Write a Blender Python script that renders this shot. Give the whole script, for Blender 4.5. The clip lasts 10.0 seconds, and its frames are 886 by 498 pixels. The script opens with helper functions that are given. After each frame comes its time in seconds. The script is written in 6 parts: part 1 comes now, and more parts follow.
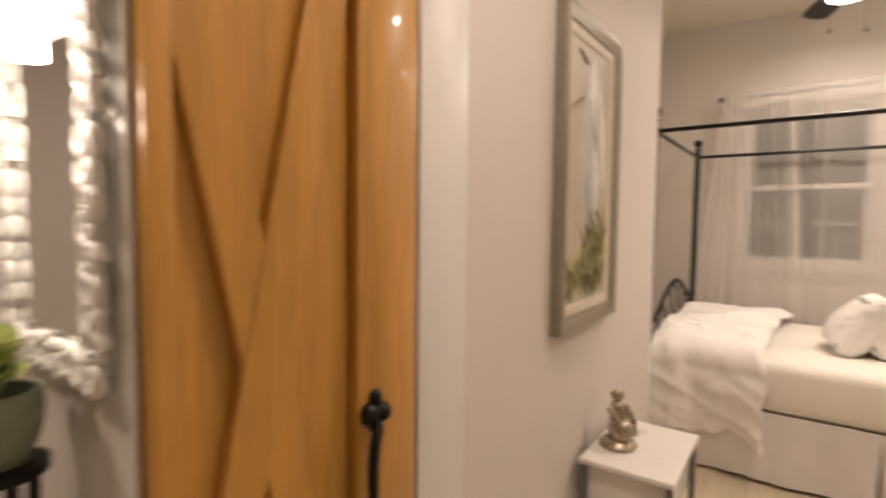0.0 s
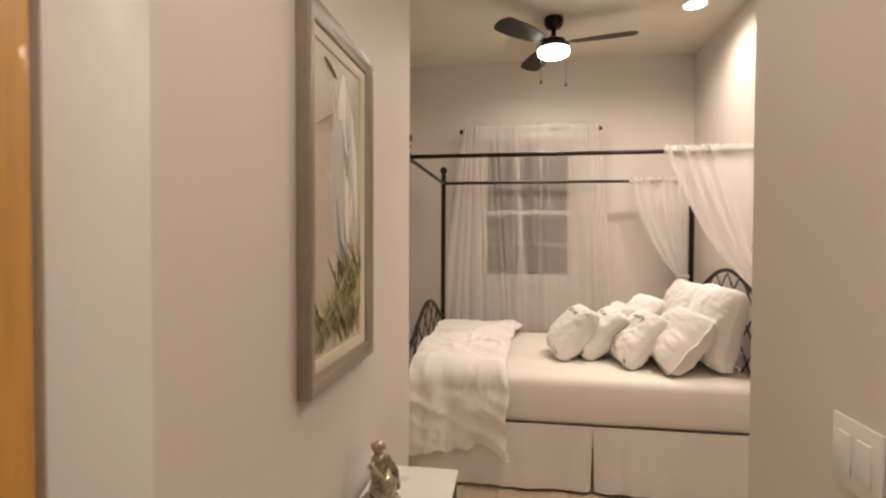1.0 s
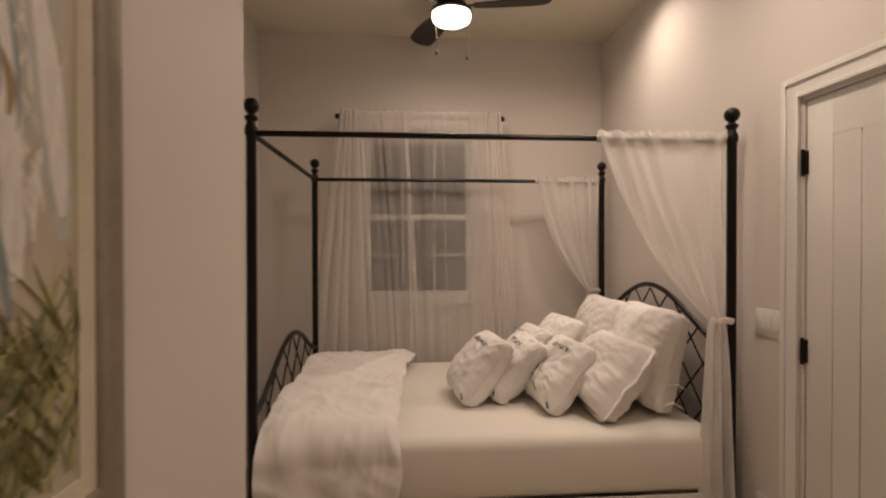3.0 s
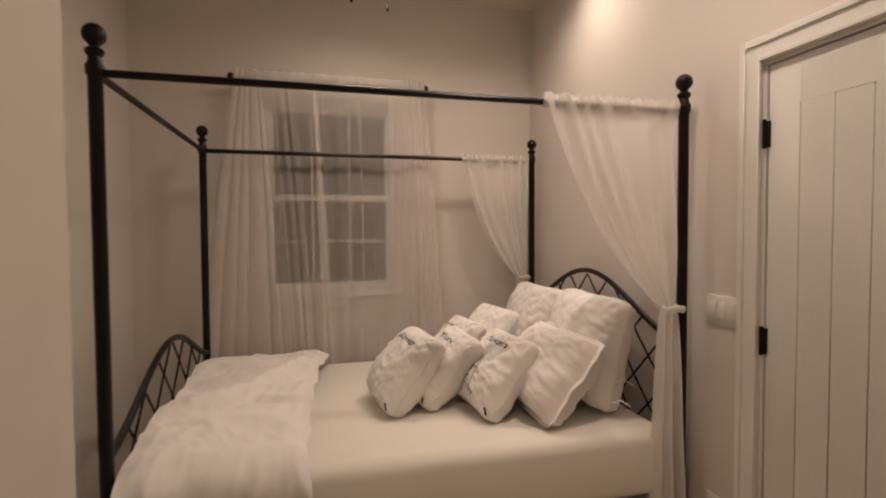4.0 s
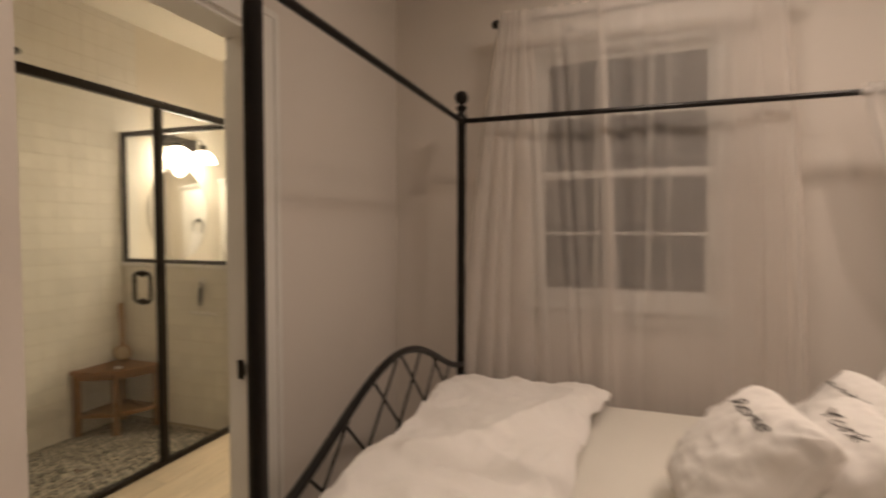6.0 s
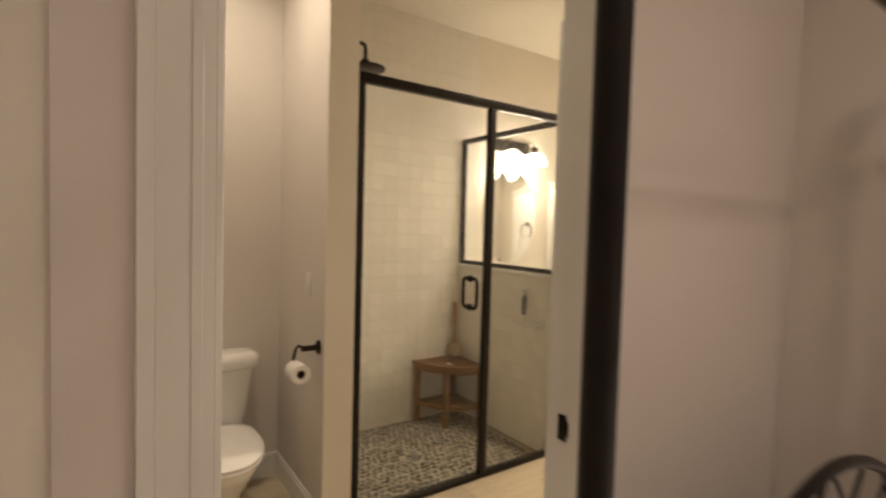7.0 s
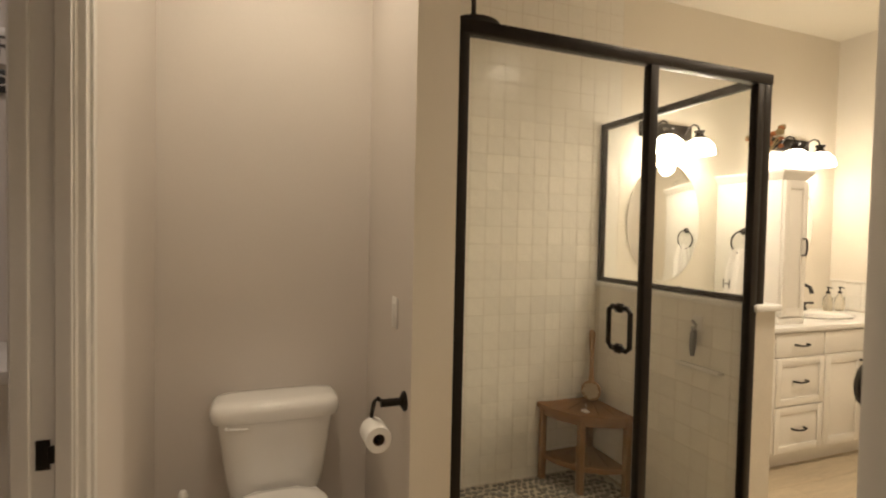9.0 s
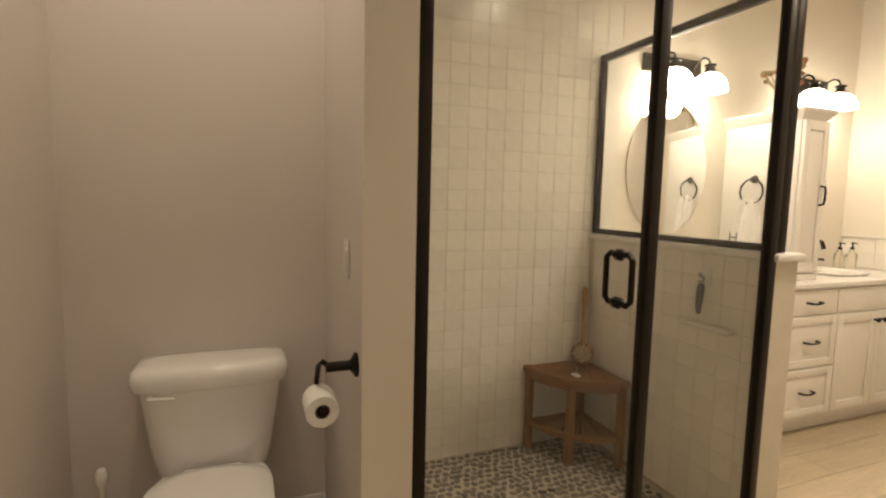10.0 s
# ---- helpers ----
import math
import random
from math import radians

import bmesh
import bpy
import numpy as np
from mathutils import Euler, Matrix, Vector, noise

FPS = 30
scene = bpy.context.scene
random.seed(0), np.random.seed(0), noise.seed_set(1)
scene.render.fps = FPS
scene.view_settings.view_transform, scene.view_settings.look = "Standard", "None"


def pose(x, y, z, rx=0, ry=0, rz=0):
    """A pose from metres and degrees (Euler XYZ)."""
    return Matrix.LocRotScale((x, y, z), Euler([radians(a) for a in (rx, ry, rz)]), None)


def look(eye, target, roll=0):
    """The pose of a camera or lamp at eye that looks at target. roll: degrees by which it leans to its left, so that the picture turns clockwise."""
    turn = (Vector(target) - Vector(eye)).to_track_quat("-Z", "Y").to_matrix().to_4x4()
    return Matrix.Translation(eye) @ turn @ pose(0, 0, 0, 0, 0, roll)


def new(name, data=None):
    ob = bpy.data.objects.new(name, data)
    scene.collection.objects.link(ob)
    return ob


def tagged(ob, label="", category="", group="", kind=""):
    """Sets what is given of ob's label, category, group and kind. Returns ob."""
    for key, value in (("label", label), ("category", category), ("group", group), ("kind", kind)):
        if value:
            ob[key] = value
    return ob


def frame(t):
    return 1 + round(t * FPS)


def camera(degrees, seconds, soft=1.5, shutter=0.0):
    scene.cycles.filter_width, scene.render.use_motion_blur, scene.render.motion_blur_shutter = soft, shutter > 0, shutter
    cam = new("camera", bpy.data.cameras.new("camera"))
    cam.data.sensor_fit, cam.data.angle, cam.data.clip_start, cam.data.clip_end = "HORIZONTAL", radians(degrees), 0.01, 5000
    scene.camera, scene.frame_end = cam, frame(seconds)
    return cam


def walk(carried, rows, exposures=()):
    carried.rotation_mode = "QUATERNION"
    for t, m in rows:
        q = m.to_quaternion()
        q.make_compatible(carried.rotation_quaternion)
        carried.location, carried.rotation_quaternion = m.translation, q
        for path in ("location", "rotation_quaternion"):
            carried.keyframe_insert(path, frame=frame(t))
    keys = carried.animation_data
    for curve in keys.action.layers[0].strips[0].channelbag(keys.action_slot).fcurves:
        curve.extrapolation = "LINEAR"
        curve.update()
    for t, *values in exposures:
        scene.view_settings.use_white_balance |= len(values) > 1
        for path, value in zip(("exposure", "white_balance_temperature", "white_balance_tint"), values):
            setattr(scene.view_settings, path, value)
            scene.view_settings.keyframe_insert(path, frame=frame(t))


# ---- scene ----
cam = camera(83.4, 10.0, soft=2.1, shutter=0.4)
PATH = [
    (0, (0.183, 0.2, 1.406), (-0.987, 1.818, 1.289), 0.6),
    (0.3, (0.164, 0.287, 1.407), (-0.663, 2.105, 1.294), 0.2),
    (0.5, (0.164, 0.341, 1.421), (-0.467, 2.236, 1.315), -0.1),
    (1, (0.115, 0.444, 1.461), (-0.188, 2.42, 1.417), 0.2),
    (1.5, (0.094, 0.605, 1.476), (-0.041, 2.6, 1.46), 0.0),
    (2, (0.043, 0.812, 1.487), (0.041, 2.812, 1.476), 0.0),
    (2.5, (0.031, 1.011, 1.496), (0.057, 3.01, 1.479), -0.0),
    (3, (0.072, 1.258, 1.486), (0.228, 3.252, 1.468), -0.1),
    (4.3, (0.086, 1.744, 1.438), (0.636, 3.665, 1.363), -0.3),
    (4.5, (0.112, 1.816, 1.415), (0.675, 3.734, 1.347), -0.3),
    (5, (0.219, 2.034, 1.401), (0.657, 3.984, 1.334), -0.1),
    (5.5, (0.236, 2.258, 1.412), (0.188, 4.255, 1.329), 0.1),
    (6, (0.166, 2.498, 1.427), (-0.497, 4.383, 1.346), 0.1),
    (6.2, (0.117, 2.571, 1.42), (-0.781, 4.357, 1.349), 0.3),
    (7.3, (-0.324, 2.983, 1.452), (-2.087, 3.924, 1.374), 1.4),
    (7.5, (-0.394, 3.027, 1.448), (-2.19, 3.905, 1.384), 1.1),
    (8, (-0.545, 3.128, 1.478), (-2.36, 3.967, 1.417), 1.2),
    (8.4, (-0.658, 3.177, 1.486), (-2.498, 3.958, 1.425), 1.3),
    (8.5, (-0.685, 3.196, 1.475), (-2.535, 3.953, 1.422), 1.2),
    (9, (-0.809, 3.267, 1.445), (-2.683, 3.961, 1.385), 1.2),
    (9.5, (-0.936, 3.369, 1.369), (-2.811, 4.059, 1.277), 1.3),
    (10, (-1.086, 3.47, 1.333), (-2.943, 4.189, 1.139), 1.3),
]
walk(cam, [(t, look(eye, target, roll)) for t, eye, target, roll in PATH],
     [(0.0, 1.1, 6250, 6), (0.5, 1.0, 5950, 3), (1.0, 0.87, 6150, 5), (1.5, 0.55, 6400, 8), (2.0, 0.2, 6500, 8), (2.5, 0.03, 6500, 9), (4.5, 0.05, 6500, 9), (5.5, 0.12, 6450, 9), (6.0, 0.13, 6450, 8), (7.5, 0.42, 6400, 8), (8.5, 0.3, 6350, 7), (10.0, 0.13, 6400, 8)])

# ---- light ----
world = bpy.data.worlds.new("world")
world.use_nodes = True
world.node_tree.nodes["Background"].inputs[0].default_value = (0.02, 0.025, 0.04, 1)
world.node_tree.nodes["Background"].inputs[1].default_value = 0.3
scene.world = world


def lamp(name, kind, place, power, colour, size=0.1, target=None, spot=None, blend=0.6):
    data = bpy.data.lights.new(name, kind)
    data.energy, data.color = power, colour
    if kind == "AREA":
        data.shape, data.size = "DISK", size
    else:
        data.shadow_soft_size = size
    if spot:
        data.spot_size, data.spot_blend = radians(spot), blend
    ob = new(name, data)
    ob.matrix_world = look(place, target) if target else pose(*place)
    return ob


WARM = (1.0, 0.785, 0.645)
WARMER = (1.0, 0.765, 0.535)
lamp("fan_lamp", "AREA", (0.35, 4.15, 2.768), 5.5, WARM, 0.23)
lamp("can_lamp", "SPOT", (1.28, 4.06, 3.035), 49, WARM, 0.06, (1.28, 4.06, 0), 150, 1.0)
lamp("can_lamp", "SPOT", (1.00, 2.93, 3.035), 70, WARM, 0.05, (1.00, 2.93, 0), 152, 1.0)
# Unseen cans from here on, added to brighten hall, bathroom and laundry.
lamp("can_lamp", "SPOT", (0.10, 0.90, 3.035), 56, WARM, 0.07, (0.10, 0.90, 0), 155, 1.0)
lamp("can_lamp", "SPOT", (-1.4, -0.6, 3.035), 75, WARM, 0.07, (-1.4, -0.6, 0), 155, 1.0)
lamp("can_lamp", "SPOT", (-2.45, 3.31, 3.035), 58, (1.0, 0.82, 0.61), 0.07, (-2.45, 3.31, 0), 155, 1.0)
lamp("can_lamp", "SPOT", (-1.75, 6.60, 3.035), 95, (1.0, 0.81, 0.60), 0.07, (-1.75, 6.60, 0), 160, 1.0)
lamp("can_lamp", "SPOT", (-1.95, 5.40, 3.035), 125, (1.0, 0.81, 0.60), 0.07, (-1.95, 5.40, 0), 160, 1.0)
lamp("can_lamp", "SPOT", (-2.25, 1.85, 3.035), 46, (1.0, 0.82, 0.72), 0.07, (-2.25, 1.85, 0), 160, 1.0)
lamp("wall_lamp_bulb", "POINT", (-0.50, 0.31, 1.55), 0.9, WARM, 0.04)
for y in (5.755, 6.02, 6.945, 7.225):
    lamp("vanity_bulb", "POINT", (-3.35, y, 1.985), 1.6, (1.0, 0.84, 0.67), 0.07)


# ---- materials ----
def mat(name, colour, rough=0.5, metal=0.0, vary=0.06, scale=6.0, grain=60.0, bump=0.05, stretch=(1, 1, 1), random=0.0, coat=0.0):
    """Base colour mottled at two scales, roughness and fine relief at real-world size; random: spread between separate pieces."""
    m = bpy.data.materials.new(name)
    m.use_nodes = True
    n, link = m.node_tree.nodes, m.node_tree.links.new
    b = n["Principled BSDF"]
    b.inputs["Metallic"].default_value = metal
    b.inputs["Coat Weight"].default_value = coat
    geo = n.new("ShaderNodeTexCoord")
    mp = n.new("ShaderNodeMapping")
    mp.inputs["Scale"].default_value = stretch
    link(geo.outputs["Object"], mp.inputs[0])
    big, fine = n.new("ShaderNodeTexNoise"), n.new("ShaderNodeTexNoise")
    for tex, s, d in ((big, scale, 4), (fine, grain, 3)):
        tex.inputs["Scale"].default_value, tex.inputs["Detail"].default_value = s, d
        link(mp.outputs[0], tex.inputs["Vector"])
    mix = n.new("ShaderNodeMix")
    mix.data_type = "FLOAT"
    mix.inputs[0].default_value = 0.4
    link(big.outputs[0], mix.inputs[2])
    link(fine.outputs[0], mix.inputs[3])
    val = n.new("ShaderNodeMapRange")
    val.inputs[1].default_value, val.inputs[2].default_value = 0.25, 0.75
    val.inputs[3].default_value, val.inputs[4].default_value = 1 - vary, 1 + vary
    link(mix.outputs[0], val.inputs[0])
    hsv = n.new("ShaderNodeHueSaturation")
    hsv.inputs["Color"].default_value = (*colour, 1)
    out = val.outputs[0]
    if random:
        info = n.new("ShaderNodeObjectInfo")
        spread = n.new("ShaderNodeMapRange")
        spread.inputs[3].default_value, spread.inputs[4].default_value = 1 - random, 1 + random
        link(info.outputs["Random"], spread.inputs[0])
        times = n.new("ShaderNodeMath")
        times.operation = "MULTIPLY"
        link(out, times.inputs[0])
        link(spread.outputs[0], times.inputs[1])
        out = times.outputs[0]
    link(out, hsv.inputs["Value"])
    link(hsv.outputs[0], b.inputs["Base Color"])
    r = n.new("ShaderNodeMapRange")
    r.inputs[3].default_value, r.inputs[4].default_value = max(0.02, rough - 0.07), min(1, rough + 0.07)
    link(big.outputs[0], r.inputs[0])
    link(r.outputs[0], b.inputs["Roughness"])
    if bump:
        bp = n.new("ShaderNodeBump")
        bp.inputs["Strength"].default_value, bp.inputs["Distance"].default_value = bump, 0.01
        link(mix.outputs[0], bp.inputs["Height"])
        link(bp.outputs[0], b.inputs["Normal"])
    return m


def glow(name, colour, strength):
    m = bpy.data.materials.new(name)
    m.use_nodes = True
    b = m.node_tree.nodes["Principled BSDF"]
    b.inputs["Base Color"].default_value = (0.9, 0.88, 0.84, 1)
    b.inputs["Emission Color"].default_value, b.inputs["Emission Strength"].default_value = (*colour, 1), strength
    return m


def glass(name, colour=(1, 1, 1), rough=0.0, ior=1.45, thin=True):
    m = bpy.data.materials.new(name)
    m.use_nodes = True
    n, link = m.node_tree.nodes, m.node_tree.links.new
    if not thin:
        b = n["Principled BSDF"]
        b.inputs["Base Color"].default_value = (*colour, 1)
        b.inputs["Transmission Weight"].default_value, b.inputs["Roughness"].default_value, b.inputs["IOR"].default_value = 1, rough, ior
        return m
    n.remove(n["Principled BSDF"])
    clear, gloss, fres, mix = n.new("ShaderNodeBsdfTransparent"), n.new("ShaderNodeBsdfGlossy"), n.new("ShaderNodeLayerWeight"), n.new("ShaderNodeMixShader")
    clear.inputs[0].default_value = (*colour, 1)
    gloss.inputs["Roughness"].default_value = 0.02
    power, scaled = n.new("ShaderNodeMath"), n.new("ShaderNodeMath")
    power.operation, scaled.operation = "POWER", "MULTIPLY_ADD"
    power.inputs[1].default_value = 4.5
    scaled.inputs[1].default_value, scaled.inputs[2].default_value = 0.7, 0.03
    fres.inputs[0].default_value = 0.5
    link(fres.outputs["Facing"], power.inputs[0])
    link(power.outputs[0], scaled.inputs[0])
    link(scaled.outputs[0], mix.inputs[0])
    link(clear.outputs[0], mix.inputs[1])
    link(gloss.outputs[0], mix.inputs[2])
    link(mix.outputs[0], n["Material Output"].inputs[0])
    return m


def sheer(name, colour, cover):
    """Thin woven cloth: part of the light goes straight through between the threads."""
    m = bpy.data.materials.new(name)
    m.use_nodes = True
    n, link = m.node_tree.nodes, m.node_tree.links.new
    n.remove(n["Principled BSDF"])
    clear, diff, trans = n.new("ShaderNodeBsdfTransparent"), n.new("ShaderNodeBsdfDiffuse"), n.new("ShaderNodeBsdfTranslucent")
    cloth, mix, tex, rng, co = n.new("ShaderNodeMixShader"), n.new("ShaderNodeMixShader"), n.new("ShaderNodeTexNoise"), n.new("ShaderNodeMapRange"), n.new("ShaderNodeTexCoord")
    diff.inputs[0].default_value = trans.inputs[0].default_value = (*colour, 1)
    cloth.inputs[0].default_value = 0.48
    link(diff.outputs[0], cloth.inputs[1])
    link(trans.outputs[0], cloth.inputs[2])
    tex.inputs["Scale"].default_value, tex.inputs["Detail"].default_value = 6, 3
    link(co.outputs["Object"], tex.inputs["Vector"])
    rng.inputs[3].default_value, rng.inputs[4].default_value = cover - 0.02, cover + 0.02
    link(tex.outputs[0], rng.inputs[0])
    link(rng.outputs[0], mix.inputs[0])
    link(clear.outputs[0], mix.inputs[1])
    link(cloth.outputs[0], mix.inputs[2])
    link(mix.outputs[0], n["Material Output"].inputs[0])
    return m


WALL = mat("greige_wall_paint", (0.66, 0.61, 0.56), 0.6, vary=0.025, scale=2.5, grain=140, bump=0.06)
CEIL = mat("cream_ceiling_paint", (0.70, 0.65, 0.54), 0.8, vary=0.03, scale=2, grain=90, bump=0.10)
TRIM = mat("white_trim_paint", (0.74, 0.72, 0.68), 0.35, vary=0.03, scale=5, grain=90, bump=0.03)
DOORW = mat("white_door_paint", (0.72, 0.70, 0.66), 0.40, vary=0.03, scale=4, grain=80, bump=0.04, stretch=(1, 1, 0.2))
PLANK = mat("wood_look_plank", (0.50, 0.42, 0.30), 0.4, vary=0.24, scale=5, grain=45, bump=0.08, stretch=(3, 0.35, 1), random=0.10)
PALEGROUT = mat("pale_tile_grout", (0.62, 0.57, 0.475), 0.8, vary=0.08, scale=10, grain=120, bump=0.08)
GROUT = mat("grey_grout", (0.42, 0.355, 0.275), 0.85, vary=0.1, scale=10, grain=120, bump=0.1)
IRON = mat("black_iron", (0.012, 0.010, 0.009), 0.38, metal=0.6, vary=0.2, scale=12, grain=120, bump=0.08)
BRONZE = mat("oil_rubbed_bronze", (0.018, 0.014, 0.011), 0.35, metal=0.7, vary=0.2, scale=20, grain=150, bump=0.05)
OAK = mat("honey_pine_wood", (0.51, 0.262, 0.050), 0.32, vary=0.28, scale=5, grain=22, bump=0.06, stretch=(6, 6, 0.5), random=0.06, coat=0.25)
LINEN = mat("white_cotton", (0.82, 0.785, 0.75), 0.85, vary=0.03, scale=7, grain=60, bump=0.14)
SHEET = mat("cream_sheet", (0.78, 0.74, 0.67), 0.85, vary=0.03, scale=6, grain=260, bump=0.08)
SKIRT = mat("white_bed_skirt_cloth", (0.70, 0.66, 0.63), 0.9, vary=0.04, scale=8, grain=240, bump=0.10)
SHEER = sheer("white_sheer_voile", (0.88, 0.84, 0.80), 0.47)
VOILE = sheer("white_drape_voile", (0.92, 0.89, 0.86), 0.82)
CHINA = mat("white_vitreous_china", (0.80, 0.78, 0.74), 0.10, vary=0.01, scale=3, grain=40, bump=0.0, coat=0.5)
# Paint behind the vanity; on the other walls its yellow stands for warm light.
CREAM = mat("cream_bath_paint", (0.73, 0.675, 0.575), 0.6, vary=0.025, scale=2.5, grain=140, bump=0.06)
TILE = mat("cream_glazed_tile", (0.80, 0.765, 0.69), 0.24, vary=0.05, scale=9, grain=40, bump=0.10, random=0.04)
MARBLE = mat("white_stone", (0.78, 0.76, 0.72), 0.25, vary=0.06, scale=5, grain=30, bump=0.02)
CABINET = mat("antique_white_cabinet_paint", (0.78, 0.75, 0.69), 0.38, vary=0.03, scale=5, grain=70, bump=0.03)
TEAK = mat("teak_wood", (0.205, 0.092, 0.027), 0.5, vary=0.28, scale=7, grain=40, bump=0.10, stretch=(0.6, 5, 5), random=0.08)
NIGHT = glass("dark_window_glass", (0.75, 0.8, 0.85))
CLEAR = glass("shower_glass", (0.985, 0.99, 0.98))
MIRROR = mat("mirror_silver", (0.92, 0.92, 0.91), 0.02, metal=1.0, vary=0.0, bump=0)


# ---- building helpers ----
WORLD = {}


def thing(name, place, label="", category="", group="", kind=""):
    ob = new(name)
    ob.location, ob.empty_display_size = place, 0.05
    WORLD[ob] = Vector(place)
    return tagged(ob, label, category, group, kind)


def smooth(bm, degrees=40):
    for f in bm.faces:
        f.smooth = True
    for e in bm.edges:
        e.smooth = len(e.link_faces) == 2 and e.calc_face_angle(0) < radians(degrees)


def mesh(name, bm, material, flat=False):
    if not flat:
        smooth(bm)
    data = bpy.data.meshes.new(name)
    bm.to_mesh(data)
    bm.free()
    data.materials.append(material)
    return data


def part(name, bm, material, parent=None, label="", flat=False):
    """One mesh object, modelled in world metres, under a thing or a part."""
    ob = new(name, mesh(name, bm, material, flat))
    if parent:
        ob.parent = parent
        ob.location = -WORLD[parent]
    WORLD[ob] = Vector((0, 0, 0))
    return tagged(ob, label)


def single(name, bm, material, label, category, kind="", group=""):
    """A thing of one mesh with its origin at its base."""
    ob = new(name, mesh(name, bm, material))
    lo = [min(v.co[i] for v in ob.data.vertices) for i in range(3)]
    hi = [max(v.co[i] for v in ob.data.vertices) for i in range(3)]
    c = Vector(((lo[0] + hi[0]) / 2, (lo[1] + hi[1]) / 2, lo[2]))
    ob.data.transform(Matrix.Translation(-c))
    ob.location = c
    WORLD[ob] = c
    return tagged(ob, label, category, group, kind)


def box(bm, x0, x1, y0, y1, z0, z1, r=0.0, seg=2):
    made = bmesh.ops.create_cube(bm, size=1, matrix=Matrix.LocRotScale(((x0 + x1) / 2, (y0 + y1) / 2, (z0 + z1) / 2), None, (abs(x1 - x0), abs(y1 - y0), abs(z1 - z0))))
    if r:
        edges = list({e for v in made["verts"] for e in v.link_edges})
        bmesh.ops.bevel(bm, geom=edges, offset=r, segments=seg, profile=0.5, affect="EDGES")
    return bm


def cube(*a, **k):
    return box(bmesh.new(), *a, **k)


def lathe(bm, place, profile, n=20, axis="Z"):
    """Profile of (radius, height) turned round an axis through place."""
    turn = {"Z": Matrix(), "X": Matrix.Rotation(radians(90), 4, "Y"), "Y": Matrix.Rotation(radians(-90), 4, "X"), "-X": Matrix.Rotation(radians(-90), 4, "Y"), "-Y": Matrix.Rotation(radians(90), 4, "X")}[axis] if isinstance(axis, str) else axis
    m = Matrix.Translation(place) @ turn
    rings = []
    for r, h in profile:
        if r < 1e-5:
            rings.append([bm.verts.new(m @ Vector((0, 0, h)))])
        else:
            rings.append([bm.verts.new(m @ Vector((r * math.cos(2 * math.pi * i / n), r * math.sin(2 * math.pi * i / n), h))) for i in range(n)])
    for a, b in zip(rings, rings[1:]):
        for i in range(n):
            j = (i + 1) % n
            if len(a) == 1 and len(b) == 1:
                continue
            if len(a) == 1:
                bm.faces.new((a[0], b[i], b[j]))
            elif len(b) == 1:
                bm.faces.new((a[i], a[j], b[0]))
            else:
                bm.faces.new((a[i], a[j], b[j], b[i]))
    bmesh.ops.recalc_face_normals(bm, faces=bm.faces[:])
    return bm


def tube(bm, points, r, n=8, caps=True, flat=1.0):
    """A round bar along points; r: one radius or one for each point."""
    pts = [Vector(p) for p in points]
    rs = r if isinstance(r, (list, tuple)) else [r] * len(pts)
    rings, up = [], None
    for i, p in enumerate(pts):
        d = (pts[min(i + 1, len(pts) - 1)] - pts[max(i - 1, 0)]).normalized()
        if up is None:
            up = Vector((0, 0, 1)) if abs(d.z) < 0.9 else Vector((1, 0, 0))
        side = d.cross(up).normalized()
        up = side.cross(d).normalized()
        rings.append([bm.verts.new(p + (side * math.cos(2 * math.pi * k / n) + up * flat * math.sin(2 * math.pi * k / n)) * rs[i]) for k in range(n)])
    for a, b in zip(rings, rings[1:]):
        for k in range(n):
            bm.faces.new((a[k], a[(k + 1) % n], b[(k + 1) % n], b[k]))
    if caps:
        bm.faces.new(rings[0][::-1])
        bm.faces.new(rings[-1])
    bmesh.ops.recalc_face_normals(bm, faces=bm.faces[:])
    return bm


def arc(f, n=16):
    return [f(i / n) for i in range(n + 1)]


def sheet(bm, f, nu, nv, thick=0.0):
    """A grid of points f(u, v), u and v from 0 to 1."""
    grid = [[bm.verts.new(f(i / nu, j / nv)) for j in range(nv + 1)] for i in range(nu + 1)]
    faces = [bm.faces.new((grid[i][j], grid[i + 1][j], grid[i + 1][j + 1], grid[i][j + 1])) for i in range(nu) for j in range(nv)]
    if thick:
        bmesh.ops.recalc_face_normals(bm, faces=faces)
        bmesh.ops.solidify(bm, geom=faces, thickness=thick)
    return bm


def ball(bm, place, r, squash=1.0, n=14):
    bmesh.ops.create_uvsphere(bm, u_segments=n, v_segments=n // 2 + 2, radius=1, matrix=Matrix.LocRotScale(place, None, (r, r, r * squash)))
    return bm


def wobble(x, y, z=0.0, s=1.0):
    return noise.noise((x * s, y * s, z * s))


# ---- the setting ----
TOP = 3.05


def wall(name, blocks, label, material=None):
    bm = bmesh.new()
    for b in blocks:
        box(bm, *b)
    ob = part(name, bm, material or WALL, None, label, flat=True)
    return tagged(ob, label, "wall", kind="structure")


WX0, WX1, WZ0, WZ1 = -0.245, 0.612, 1.068, 2.325
wall("wall_north", [(-1.11, WX0, 5.01, 5.16, 0, TOP), (WX1, 1.75, 5.01, 5.16, 0, TOP), (WX0, WX1, 5.01, 5.16, 0, WZ0), (WX0, WX1, 5.01, 5.16, WZ1, TOP)], "greige painted bedroom wall round a window")
DY0, DY1 = 2.25, 3.06
wall("wall_east", [(1.60, 1.75, 1.55, DY0, 0, TOP), (1.60, 1.75, DY1, 5.01, 0, TOP), (1.60, 1.75, DY0, DY1, 2.045, TOP)], "greige painted wall round a white door")
wall("wall_south", [(0.64, 1.60, 1.55, 1.67, 0, TOP)], "greige painted wall beside the bedroom entrance")
